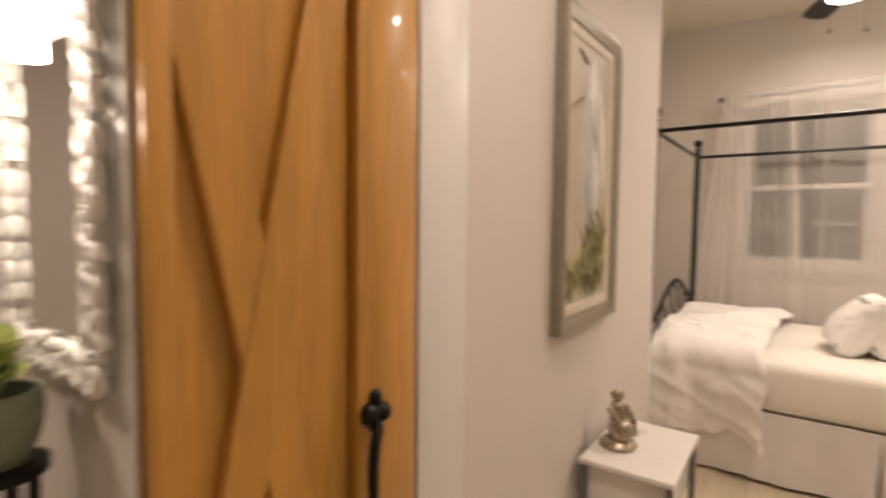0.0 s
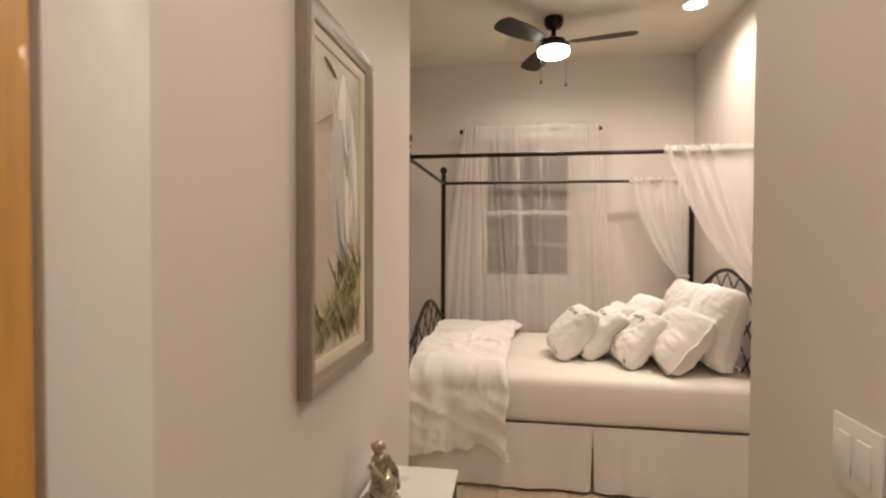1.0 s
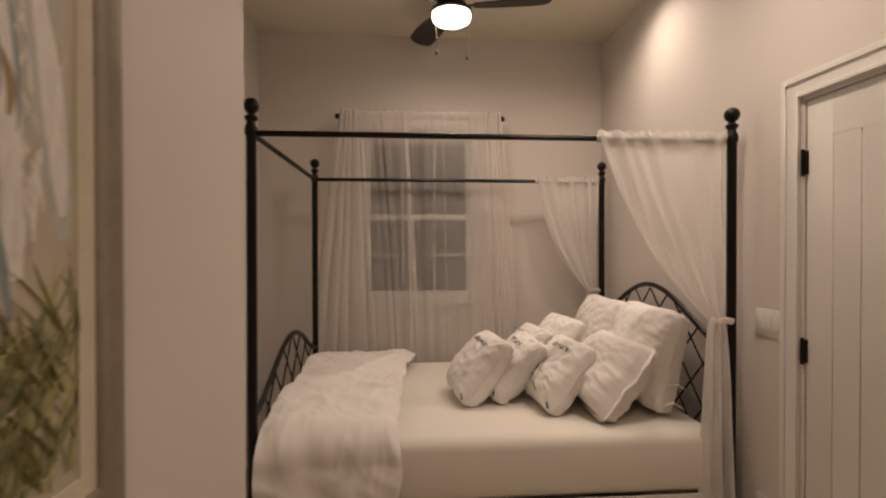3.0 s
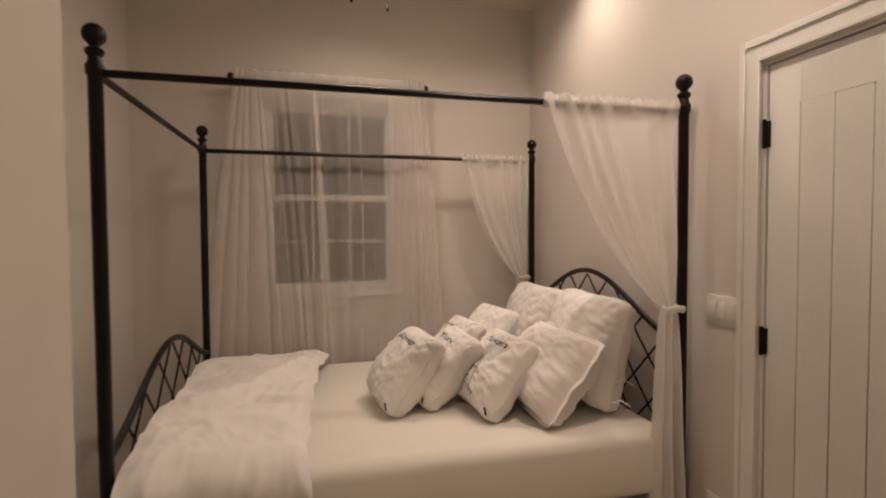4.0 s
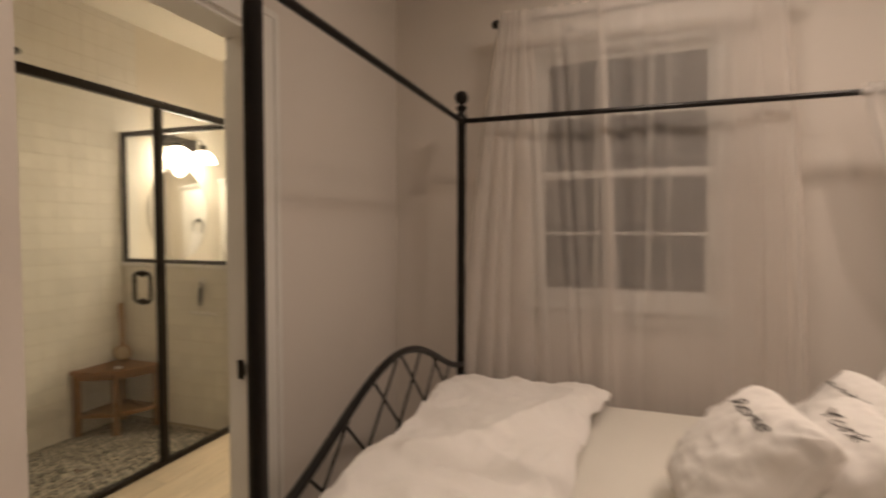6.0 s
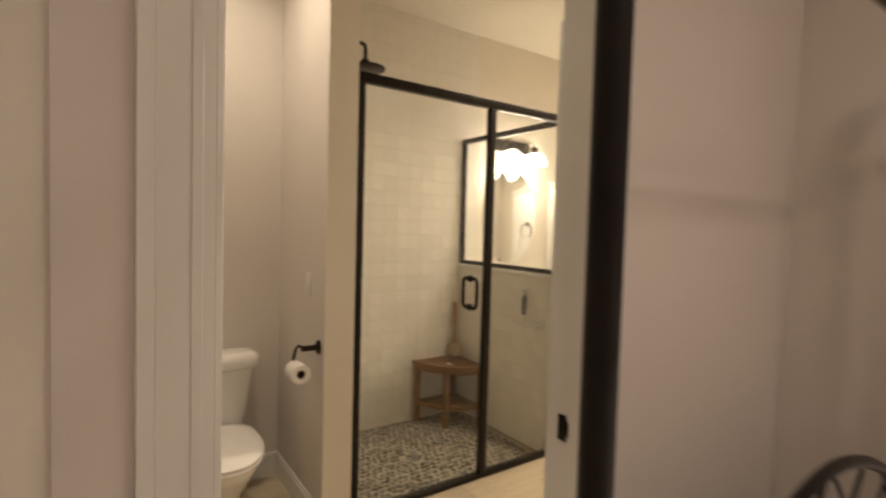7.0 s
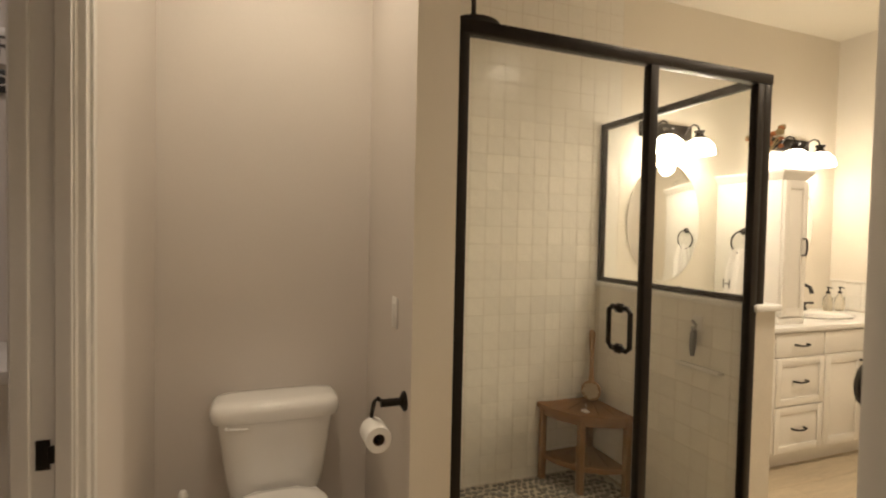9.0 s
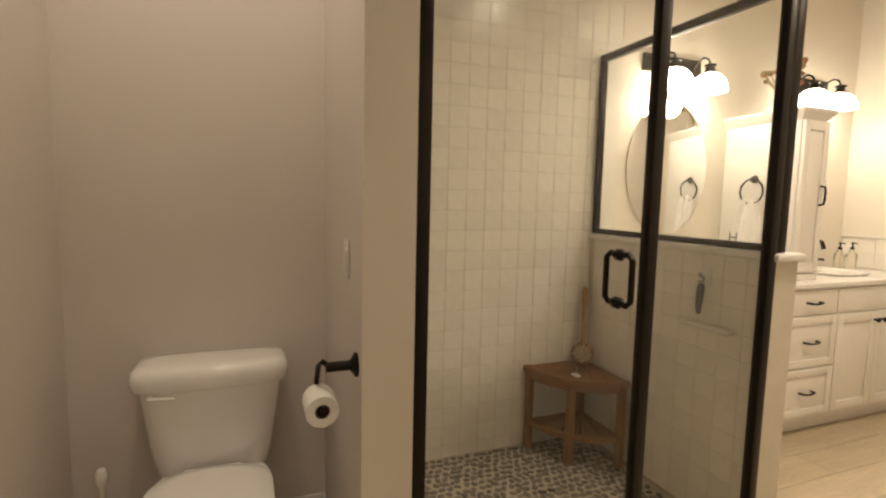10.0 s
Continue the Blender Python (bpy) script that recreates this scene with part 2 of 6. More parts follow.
wall("wall_hall_east", [(0.64, 0.76, -2.6, 1.55, 0, TOP)], "greige painted hallway wall with a switch")
wall("wall_hall_west", [(-0.56, -0.42, 0.42, 2.84, 0, TOP)], "greige painted hallway wall that carries a picture")
wall("wall_return", [(-1.11, -0.56, 2.72, 2.84, 0, TOP)], "greige painted short wall between hallway and bathroom")
BY0, BY1, BZ = 3.016, 3.897, 2.09
wall("wall_west", [(-1.11, -0.99, 2.84, BY0, 0, TOP), (-1.11, -0.99, BY1, 5.01, 0, TOP), (-1.11, -0.99, BY0, BY1, BZ, TOP), (-1.11, -0.99, 5.16, 7.62, 0, TOP)], "greige painted wall with the bathroom doorway")
LX0, LX1 = -2.15, -1.30
wall("wall_laundry", [(-3.06, LX0, 2.76, 2.88, 0, TOP), (LX1, -1.11, 2.76, 2.88, 0, TOP), (LX0, LX1, 2.76, 2.88, 2.08, TOP)], "greige painted wall with the laundry doorway")
wall("wall_toilet", [(-3.20, -3.06, 0.42, 3.74, 0, TOP)], "greige painted wall behind the toilet")
wall("wall_stub", [(-3.65, -2.365, 3.74, 3.885, 0, TOP)], "greige painted wall between toilet and shower")
# Thin slab whose yellower colour stands for warm light on this end face.
wall("wall_stub_end", [(-2.365, -2.36, 3.74, 3.885, 0, TOP)], "cream painted end of the wall beside the shower", CREAM)
TILED = 5.492
wall("wall_bath_west", [(-3.65, -3.50, 3.885, 5.335, -0.12, TOP), (-3.65, -3.50, 5.335, TILED, 0, TOP)], "bathroom wall of cream glazed tiles", PALEGROUT)
wall("wall_vanity", [(-3.65, -3.4985, TILED, 7.62, 0, TOP)], "cream painted wall behind the vanity", CREAM)
# The yellow of the bathroom's warm light is put into this wall's colour.
wall("wall_bath_north", [(-3.65, -0.99, 7.62, 7.74, 0, TOP)], "cream painted end wall of the bathroom", CREAM)
wall("wall_mirror", [(-3.06, -0.56, 0.42, 0.54, 0, TOP)], "white painted wall behind the ornate mirror")
wall("wall_hall_south", [(-3.2, 0.76, -2.72, -2.6, 0, TOP)], "greige painted wall at the end of the hallway")
wall("wall_hall_far", [(-3.2, -3.06, -2.6, 0.42, 0, TOP)], "greige painted wall of the room beside the hallway")
HW = 1.13
wall("half_wall", [(-3.50, -2.385, 5.335, 5.46, 0, HW)], "cream half wall that carries the shower glass", PALEGROUT)

ceil = part("ceiling", cube(-3.65, 1.75, -2.72, 7.74, TOP, TOP + 0.12), CEIL, None, "cream painted flat ceiling", flat=True)
tagged(ceil, category="ceiling", kind="structure")
bm = bmesh.new()
for x0, y0, y1 in ((-3.65, -2.72, 3.885), (-2.423, 3.885, 5.335), (-3.65, 5.335, 7.74)):
    box(bm, x0, 1.75, y0, y1, -0.12, -0.008)
slab = part("floor", bm, GROUT, None, "floor of beige wood-look planks", flat=True)
tagged(slab, category="floor", kind="structure")

# skirting, casings and jambs
def skirting(x0, x1, y0, y1):
    bm = bmesh.new()
    box(bm, x0, x1, y0, y1, 0, 0.115)
    dx, dy = (0.004, 0) if abs(x1 - x0) < abs(y1 - y0) else (0, 0.004)
    box(bm, x0 + dx, x1 - dx, y0 + dy, y1 - dy, 0.115, 0.135, 0.003)
    tagged(part("baseboard", bm, TRIM, None, "white painted baseboard along the wall"), category="baseboard", kind="structure")


for b in ((-0.975, 1.58, 4.992, 5.01), (1.582, 1.60, 3.16, 4.99), (1.582, 1.60, 1.67, 2.15), (0.64, 1.58, 1.67, 1.688), (-0.99, -0.972, 3.98, 4.99),
          (-0.42, -0.402, 1.05, 2.84), (-0.965, -0.42, 2.84, 2.858), (0.622, 0.64, -2.6, 1.67), (-3.06, -3.042, 2.88, 3.74), (-3.042, -2.36, 3.722, 3.74),
          (-3.042, -2.25, 2.88, 2.898), (-2.36, -2.342, 3.74, 3.885), (-2.9, -1.11, 7.602, 7.62), (-1.128, -1.11, 3.98, 7.6)):
    skirting(*b)


def casing_run(bm, axis, plane, out, a, b, z1, w=0.085):
    """Moulded casing round an opening from a to b on a wall plane; out: +1 or -1, the side to which it stands proud."""
    for d0, d1, t in ((0.006, w, 0.014), (w - 0.022, w + 0.0015, 0.022), (0.0045, 0.02, 0.019)):
        spans = ((a - d1, a - d0, 0, z1 + d1), (b + d0, b + d1, 0, z1 + d1), (a - d0, b + d0, z1 + d0, z1 + d1))
        for s0, s1, h0, h1 in spans:
            p0, p1 = sorted((plane, plane + out * t))
            if axis == "x":
                box(bm, p0, p1, s0, s1, h0, h1, 0.002, 1)
            else:
                box(bm, s0, s1, p0, p1, h0, h1, 0.002, 1)


bm = bmesh.new()
casing_run(bm, "x", -0.99, 1, BY0, BY1, BZ)
casing_run(bm, "x", -1.11, -1, BY0, BY1, BZ)
for y0, y1 in ((BY0 - 0.006, BY0 + 0.014), (BY1 - 0.014, BY1 + 0.006)):
    box(bm, -1.112, -0.988, y0, y1, 0, BZ)
box(bm, -1.112, -0.988, BY0 + 0.014, BY1 - 0.014, BZ - 0.014, BZ + 0.006)
for y0, y1 in ((BY0 + 0.014, BY0 + 0.026), (BY1 - 0.026, BY1 - 0.014)):
    box(bm, -1.035, -0.992, y0, y1, 0, BZ - 0.014, 0.002, 1)
tagged(part("trim_doorway", bm, TRIM, None, "white moulded casing and jamb of the bathroom doorway"), category="door casing", kind="structure")
bm = bmesh.new()
casing_run(bm, "y", 2.88, 1, LX0, LX1, 2.08, 0.07)
box(bm, LX0 - 0.006, LX0 + 0.014, 2.758, 2.882, 0, 2.08)
box(bm, LX1 - 0.014, LX1 + 0.006, 2.758, 2.882, 0, 2.08)
box(bm, LX0 + 0.014, LX0 + 0.026, 2.765, 2.800, 0, 2.08, 0.002, 1)
box(bm, LX0 + 0.014, LX0 + 0.022, 2.845, 2.878, 0, 2.08, 0.002, 1)
box(bm, LX0 + 0.014, LX1 - 0.014, 2.758, 2.882, 2.066, 2.086)
tagged(part("trim_laundry", bm, TRIM, None, "white casing and jamb of the laundry doorway"), category="door casing", kind="structure")
bm = bmesh.new()
casing_run(bm, "x", 1.60, -1, DY0, DY1, 2.045)
for y0, y1 in ((DY0 - 0.006, DY0 + 0.01), (DY1 - 0.01, DY1 + 0.006)):
    box(bm, 1.602, 1.752, y0, y1, 0, 2.045)
box(bm, 1.602, 1.752, DY0 + 0.01, DY1 - 0.01, 2.035, 2.05)
tagged(part("trim_door", bm, TRIM, None, "white moulded casing round the bedroom door"), category="door casing", kind="structure")


def strike(place, s):
    x, y, z = place
    t = thing("strike_plate", (x, y, z - 0.03), "black metal strike plate on a door jamb", "strike plate")
    part("plate", cube(x - 0.013, x + 0.013, y - 0.002, y + 0.002, z - 0.034, z + 0.034, 0.0018), BRONZE, t)
    part("lip", cube(x + 0.008 * s, x + 0.020 * s, y - 0.004, y + 0.003, z - 0.02, z + 0.02, 0.002), BRONZE, t)


strike((-1.066, BY1 - 0.016, 0.936), 1)
st = thing("strike_plate", (LX0 + 0.016, 2.822, 0.905), "black metal strike plate on the laundry jamb", "strike plate")
part("plate", cube(LX0 + 0.014, LX0 + 0.018, 2.808, 2.836, 0.902, 0.97, 0.0018), BRONZE, st)
part("lip", cube(LX0 + 0.014, LX0 + 0.021, 2.832, 2.844, 0.916, 0.956, 0.002), BRONZE, st)

# panelled door in the east wall
door = thing("door_1", (1.63, (DY0 + DY1) / 2, 0), "closed white plank door with black hinges", "door", kind="structure")
E0, E1 = DY0 + 0.013, DY1 - 0.013
part("door_slab", cube(1.622, 1.65, E0, E1, 0.008, 2.03), DOORW, door)
for y0, y1 in ((E0, E0 + 0.115), (E1 - 0.115, E1)):
    part("stile", cube(1.608, 1.6225, y0, y1, 0.008, 2.03, 0.003), DOORW, door)
part("bottom_rail", cube(1.608, 1.6225, E0 + 0.115, E1 - 0.115, 0.008, 0.24, 0.003), DOORW, door)
bm = bmesh.new()
ya, yb = E0 + 0.115, E1 - 0.115
low = [(y, 1.88) for y in (ya + (yb - ya) * i / 16 for i in range(17))]
for (a, za), (b, zb) in zip(low, low[1:]):
    vs = [bm.verts.new(c) for c in ((1.608, a, za), (1.608, b, zb), (1.608, b, 2.03), (1.608, a, 2.03), (1.6225, a, za), (1.6225, b, zb))]
    bm.faces.new((vs[3], vs[2], vs[1], vs[0]))
    bm.faces.new((vs[0], vs[1], vs[5], vs[4]))
bmesh.ops.remove_doubles(bm, verts=bm.verts[:], dist=0.0001)
part("top_rail", bm, DOORW, door)
step = (yb - ya) / 5
for i in range(5):
    part("plank", cube(1.609, 1.6235, ya + i * step + 0.0012, ya + (i + 1) * step - 0.0012, 0.24, 1.90, 0.002, 1), DOORW, door)
for z in (0.28, 1.074, 1.796):
    h = part("hinge", cube(1.596, 1.612, DY1 - 0.022, DY1 - 0.003, z - 0.045, z + 0.045, 0.002), BRONZE, door, "black metal hinge")
    part("hinge_pin", lathe(bmesh.new(), (1.594, DY1 - 0.009, z - 0.05), [(0, 0), (0.0065, 0), (0.0065, 0.1), (0, 0.103)], 10), BRONZE, h)


def plate(name, axis, plane, out, c, z, gangs, label, outlet=False):
    """Wall plate with rocker switches or an outlet; axis: the wall's normal."""
    w = 0.07 + 0.046 * (gangs - 1)
    p = lambda d: sorted((plane, plane + out * d))
    mk = lambda d0, d1, s0, s1, h0, h1, r: cube(*sorted((plane + out * d0, plane + out * d1)), c + s0, c + s1, z + h0, z + h1, r=r) if axis == "x" else cube(c + s0, c + s1, *sorted((plane + out * d0, plane + out * d1)), z + h0, z + h1, r=r)
    place = (plane, c, z - 0.057) if axis == "x" else (c, plane, z - 0.057)
    t = thing(name, place, label, "wall outlet" if outlet else "light switch")
    part("cover_plate", mk(0, 0.006, -w / 2, w / 2, -0.057, 0.057, 0.0025), TRIM, t)
    for g in range(gangs):
        o = (g - (gangs - 1) / 2) * 0.046
        if outlet:
            for h in (-0.028, 0.006):
                part("socket", mk(0.005, 0.009, o - 0.016, o + 0.016, h, h + 0.024, 0.002), TRIM, t)
        else:
            part("rocker", mk(0.005, 0.010, o - 0.016, o + 0.016, -0.033, 0.033, 0.0025), TRIM, t)


plate("light_switch", "x", 1.60, -1, 3.225, 1.153, 3, "white three-gang light switch beside the door")
plate("wall_outlet", "x", 1.60, -1, 3.26, 0.36, 1, "white wall outlet low beside the door", True)
plate("light_switch", "x", 0.64, -1, 1.30, 1.12, 2, "white two-gang light switch on the hallway wall")
plate("light_switch", "y", 3.74, -1, -2.575, 1.154, 1, "white light switch above the toilet paper holder")


# ---- the canopy bed ----
FX, HX, NY, FY = -0.55, 1.515, 3.35, 4.80
RAIL = 1.943
CY = (NY + FY) / 2
bed = thing("canopy_bed", (0.48, CY, 0), "black iron canopy bed with lattice headboard and footboard", "bed")
for x in (FX, HX):
    for y in (NY, FY):
        post = part("post", lathe(bmesh.new(), (x, y, 0), [(0, 0), (0.028, 0), (0.028, 0.02), (0.0205, 0.05), (0.0205, 1.93), (0.026, 1.94), (0.026, 1.965), (0.020, 1.975), (0.018, 1.99), (0.026, 2.0), (0.026, 2.01), (0.014, 2.02), (0.016, 2.026)], 16), IRON, bed)
        part("finial", ball(bmesh.new(), (x, y, 2.055), 0.033, 1.0, 16), IRON, post)
for y in (NY, FY):
    part("canopy_rail", tube(bmesh.new(), [(FX, y, RAIL), (HX, y, RAIL)], 0.0125), IRON, bed)
for x in (FX,):
    part("canopy_rail", tube(bmesh.new(), [(x, NY, RAIL), (x, FY, RAIL)], 0.0125), IRON, bed)
for y in (NY + 0.045, FY - 0.02):
    part("side_rail", cube(FX, HX, y - 0.015, y + 0.015, 0.27, 0.342, 0.004), IRON, bed)


def crest(v, low, high):
    """Height of the swept top bar at v from 0 to 1 between the posts."""
    return low + (high - low) * math.sin(math.pi * v) ** 1.6


def board(name, x, low, high, base, count):
    top = part(name, tube(bmesh.new(), arc(lambda v: (x, NY + (FY - NY) * v, crest(v, low, high)), 40), 0.014), IRON, bed)
    part("lower_bar", tube(bmesh.new(), [(x, NY, base), (x, FY, base)], 0.011), IRON, top)
    reach = (high - base) / (FY - NY) * 0.95
    for k in range(-9, 20):
        for s in (1, -1):
            pts = []
            for i in range(41):
                h = i / 40
                v = (k + 0.5) / count + s * reach * h
                z = base + (high - base) * h
                if 0 <= v <= 1 and z <= crest(v, low, high):
                    pts.append((x, NY + (FY - NY) * v, z))
            if len(pts) > 3:
                part("lattice_bar", tube(bmesh.new(), pts[::3] + [pts[-1]] if (len(pts) - 1) % 3 else pts[::3], 0.005, 6), IRON, top)


board("footboard", FX, 0.77, 0.99, 0.36, 6)
board("headboard", HX, 1.0, 1.25, 0.36, 7)

single("mattress", cube(FX + 0.05, HX - 0.04, NY - 0.008, FY - 0.015, 0.385, 0.66, 0.055, 4), SHEET, "thick mattress under a fitted cream sheet", "mattress")


SLITS = (FX + 0.06, 0.535, HX - 0.06)
skirt = thing("bed_skirt", (0.48, NY, 0.02), "white pleated bed skirt hanging to the floor", "bed skirt")
for k, (a, b) in enumerate(zip(SLITS, SLITS[1:])):
    def skirt_at(u, v, a=a, b=b, k=k):
        low = 1 - v
        x = a + (b - a) * u + low * 0.012 * (0.5 - u) * 2
        end = math.exp(-(u / 0.02) ** 2) if k % 2 else math.exp(-((1 - u) / 0.02) ** 2)
        return Vector((x, NY - 0.002 - low * (0.020 + 0.016 * wobble(x, 0, 0, 4) + 0.006 * math.sin(x * 34 + 2 * math.sin(x * 9))) + 0.018 * low * end - 0.004 * (k % 2), 0.022 + 0.368 * v))
    part("skirt_panel", sheet(bmesh.new(), skirt_at, 110, 8, 0.004), SKIRT, skirt)


# comforter folded over the foot of the bed
def comforter_at(u, v):
    """u: from the foot towards the head; v: from the far side over the top and down the near side."""
    edge = 0.05 + 0.09 * (1 - min(1, v / 0.55)) + 0.045 * wobble(v, 3, 0, 4) + 0.018 * wobble(v, 9, 0, 13)
    x = FX + 0.03 + (edge - FX - 0.03) * u
    r, top = 0.075, 0.672
    y0, y1 = FY - 0.01 - r, NY - 0.015 + r
    drop = 0.40 - 0.08 * u + 0.45 * max(0, u - 0.78) + 0.06 * wobble(u, 7, 0, 6)
    spans = (0.08, r * math.pi / 2, y0 - y1, r * math.pi / 2, drop)
    s = v * sum(spans)
    flat = s - spans[0] - spans[1]
    if s < spans[0]:
        y, z, ny, nz = y0 + r, top - r - (spans[0] - s), 1, 0
    elif s < spans[0] + spans[1]:
        a = (s - spans[0]) / r
        y, z, ny, nz = y0 + r * math.cos(a), top - r + r * math.sin(a), math.cos(a), math.sin(a)
    elif flat < spans[2]:
        y, z, ny, nz = y0 - flat, top, 0, 1
    elif flat < spans[2] + spans[3]:
        a = (flat - spans[2]) / r
        y, z, ny, nz = y1 - r * math.sin(a), top - r + r * math.cos(a), -math.sin(a), math.cos(a)
    else:
        h = flat - spans[2] - spans[3]
        y, z, ny, nz = y1 - r, top - r - h, -1, 0
    k = min(1, max(0, (flat + 0.1) / 0.3)) * min(1, max(0, (spans[2] + spans[3] - flat) / 0.45))
    rim = 1 - 0.5 * max(0, (u - 0.90) / 0.10) ** 2
    puff = 0.012 + 0.085 * k ** 0.6 * (0.75 + 0.25 * math.sin(math.pi * u)) * rim
    puff += 0.040 * wobble(x, s, 1, 3) + 0.046 * (0.5 - abs(wobble(x * 0.7 + s * 0.9, s * 0.35 - x * 0.5, 4, 3.6))) * rim + 0.034 * (0.4 - abs(wobble(x * 0.6 - s * 1.1, s * 0.3 + x * 0.4, 8, 6.5)))
    puff += 0.018 * (0.35 - abs(wobble(x * 1.3 + s * 0.5, s * 0.5 - x * 0.3, 11, 9))) + 0.007 * (0.3 - abs(wobble(s - x * 0.8, x * 0.9 + s * 0.2, 15, 14)))
    if flat > spans[2]:
        h = flat - spans[2]
        puff += 0.03 * math.sin(min(1, h / 0.35) * math.pi * 0.8) + 0.034 * wobble(x * 1.5, h * 0.5, 6, 6) * min(1, h / 0.1)
    puff = max(puff, 0.008)
    return Vector((x, y + ny * puff, z + nz * puff))


single("comforter", sheet(bmesh.new(), comforter_at, 70, 150, 0.03), LINEN, "rumpled white comforter folded over the bed's foot", "comforter")


# pillows
def pillow(name, corner, width, height, thick, lean, turn, label, flange=0.0, seed=1, material=None):
    """Stands on its lower edge: corner is its near lower corner; leans back by lean degrees; turn: the yaw of its lower edge from +y."""
    mt = material or LINEN
    m = Matrix.Translation(corner) @ Matrix.Rotation(radians(turn), 4, "Z") @ Matrix.Rotation(radians(lean), 4, "Y")
    n = 52

    def face(side):
        def f(u, v):
            a, b = 2 * u - 1, 2 * v - 1
            inn = 1 + flange
            aa, bb = min(1, abs(a) * inn), min(1, abs(b) * inn)
            body = (max(0, 1 - aa ** 2.6) * max(0, 1 - bb ** 2.6)) ** 0.40
            # sides drawn in between the four corners, corners left as soft points
            pu = -0.075 * (1 - b * b) * a * abs(a) + 0.012 * wobble(b, a, seed, 2.5)
            pv = -0.075 * (1 - a * a) * b * abs(b) + 0.012 * wobble(a, b, seed + 3, 2.5)
            # creases that run from the corners and seams towards the middle
            ca, cb = 1 - abs(a), 1 - abs(b)
            ray = math.sin(9 * math.atan2(cb + 0.02, ca + 0.02) + seed * 2 + 3 * (a > 0) + 5 * (b > 0))
            reach = math.hypot(ca, cb)
            wr = 0.0065 * ray * max(0, 1 - reach / 0.75) * min(1, reach / 0.12)
            wr += 0.006 * math.sin(26 * a + 3 * wobble(a, b, seed, 2)) * max(0, 1 - cb / 0.35) * min(1, cb / 0.08)
            wr += 0.010 * wobble(a + seed, b, seed, 1.4) + 0.008 * (0.35 - abs(wobble(a * 0.8 + b, b * 0.5 - a + seed, seed, 2.6))) + 0.004 * (0.3 - abs(wobble(a * 2 - b, b + seed, seed, 5)))
            sag = 1.0 + 0.22 * (0.5 - v)
            wr += 0.013 * (0.35 - abs(wobble(a * 1.5 + b * 0.8, b * 0.7 - a * 0.4, seed + 7, 2.4))) + 0.010 * (0.32 - abs(wobble(a - 1.3 * b, b * 0.9 + a * 0.3, seed + 11, 4.2)))
            wr += 0.005 * (0.3 - abs(wobble(a * 1.8 + 0.6 * b, b - a * 0.5, seed + 15, 8)))
            t = side * (thick * (0.56 if side < 0 else 0.44) * body * sag + 0.003) + wr * min(1, 2.2 * body)
            soft = 0.055 * (abs(a * b)) ** 5
            flop = 0.016 * wobble(a * 2, b * 2, seed + 2, 1.6) * max(abs(a), abs(b)) ** 3
            return m @ Vector((t + flop, (u + pu * 0.5 - soft * a) * width, (v + pv * 0.5 - soft * b) * height))
        return f
    t = thing(name, corner, label, "pillow", group="pillows on the bed")
    bm = bmesh.new()
    sheet(bm, face(-1), n, n)
    sheet(bm, face(1), n, n)
    bmesh.ops.recalc_face_normals(bm, faces=bm.faces[:])
    part("cushion", bm, mt, t)
    rim = [(i / 24, 0) for i in range(24)] + [(1, i / 24) for i in range(24)] + [(1 - i / 24, 1) for i in range(24)] + [(0, 1 - i / 24) for i in range(25)]
    part("seam", tube(bmesh.new(), [(face(1)(u, v) + face(-1)(u, v)) / 2 for u, v in rim], 0.0025, 6), mt, t)
    return t, m, face


INK = mat("faded_black_ink", (0.10, 0.092, 0.085), 0.8, vary=0.4, scale=30, grain=150, bump=0)
TAG = mat("black_fabric_tag", (0.015, 0.013, 0.015), 0.7, vary=0.1, bump=0.1)


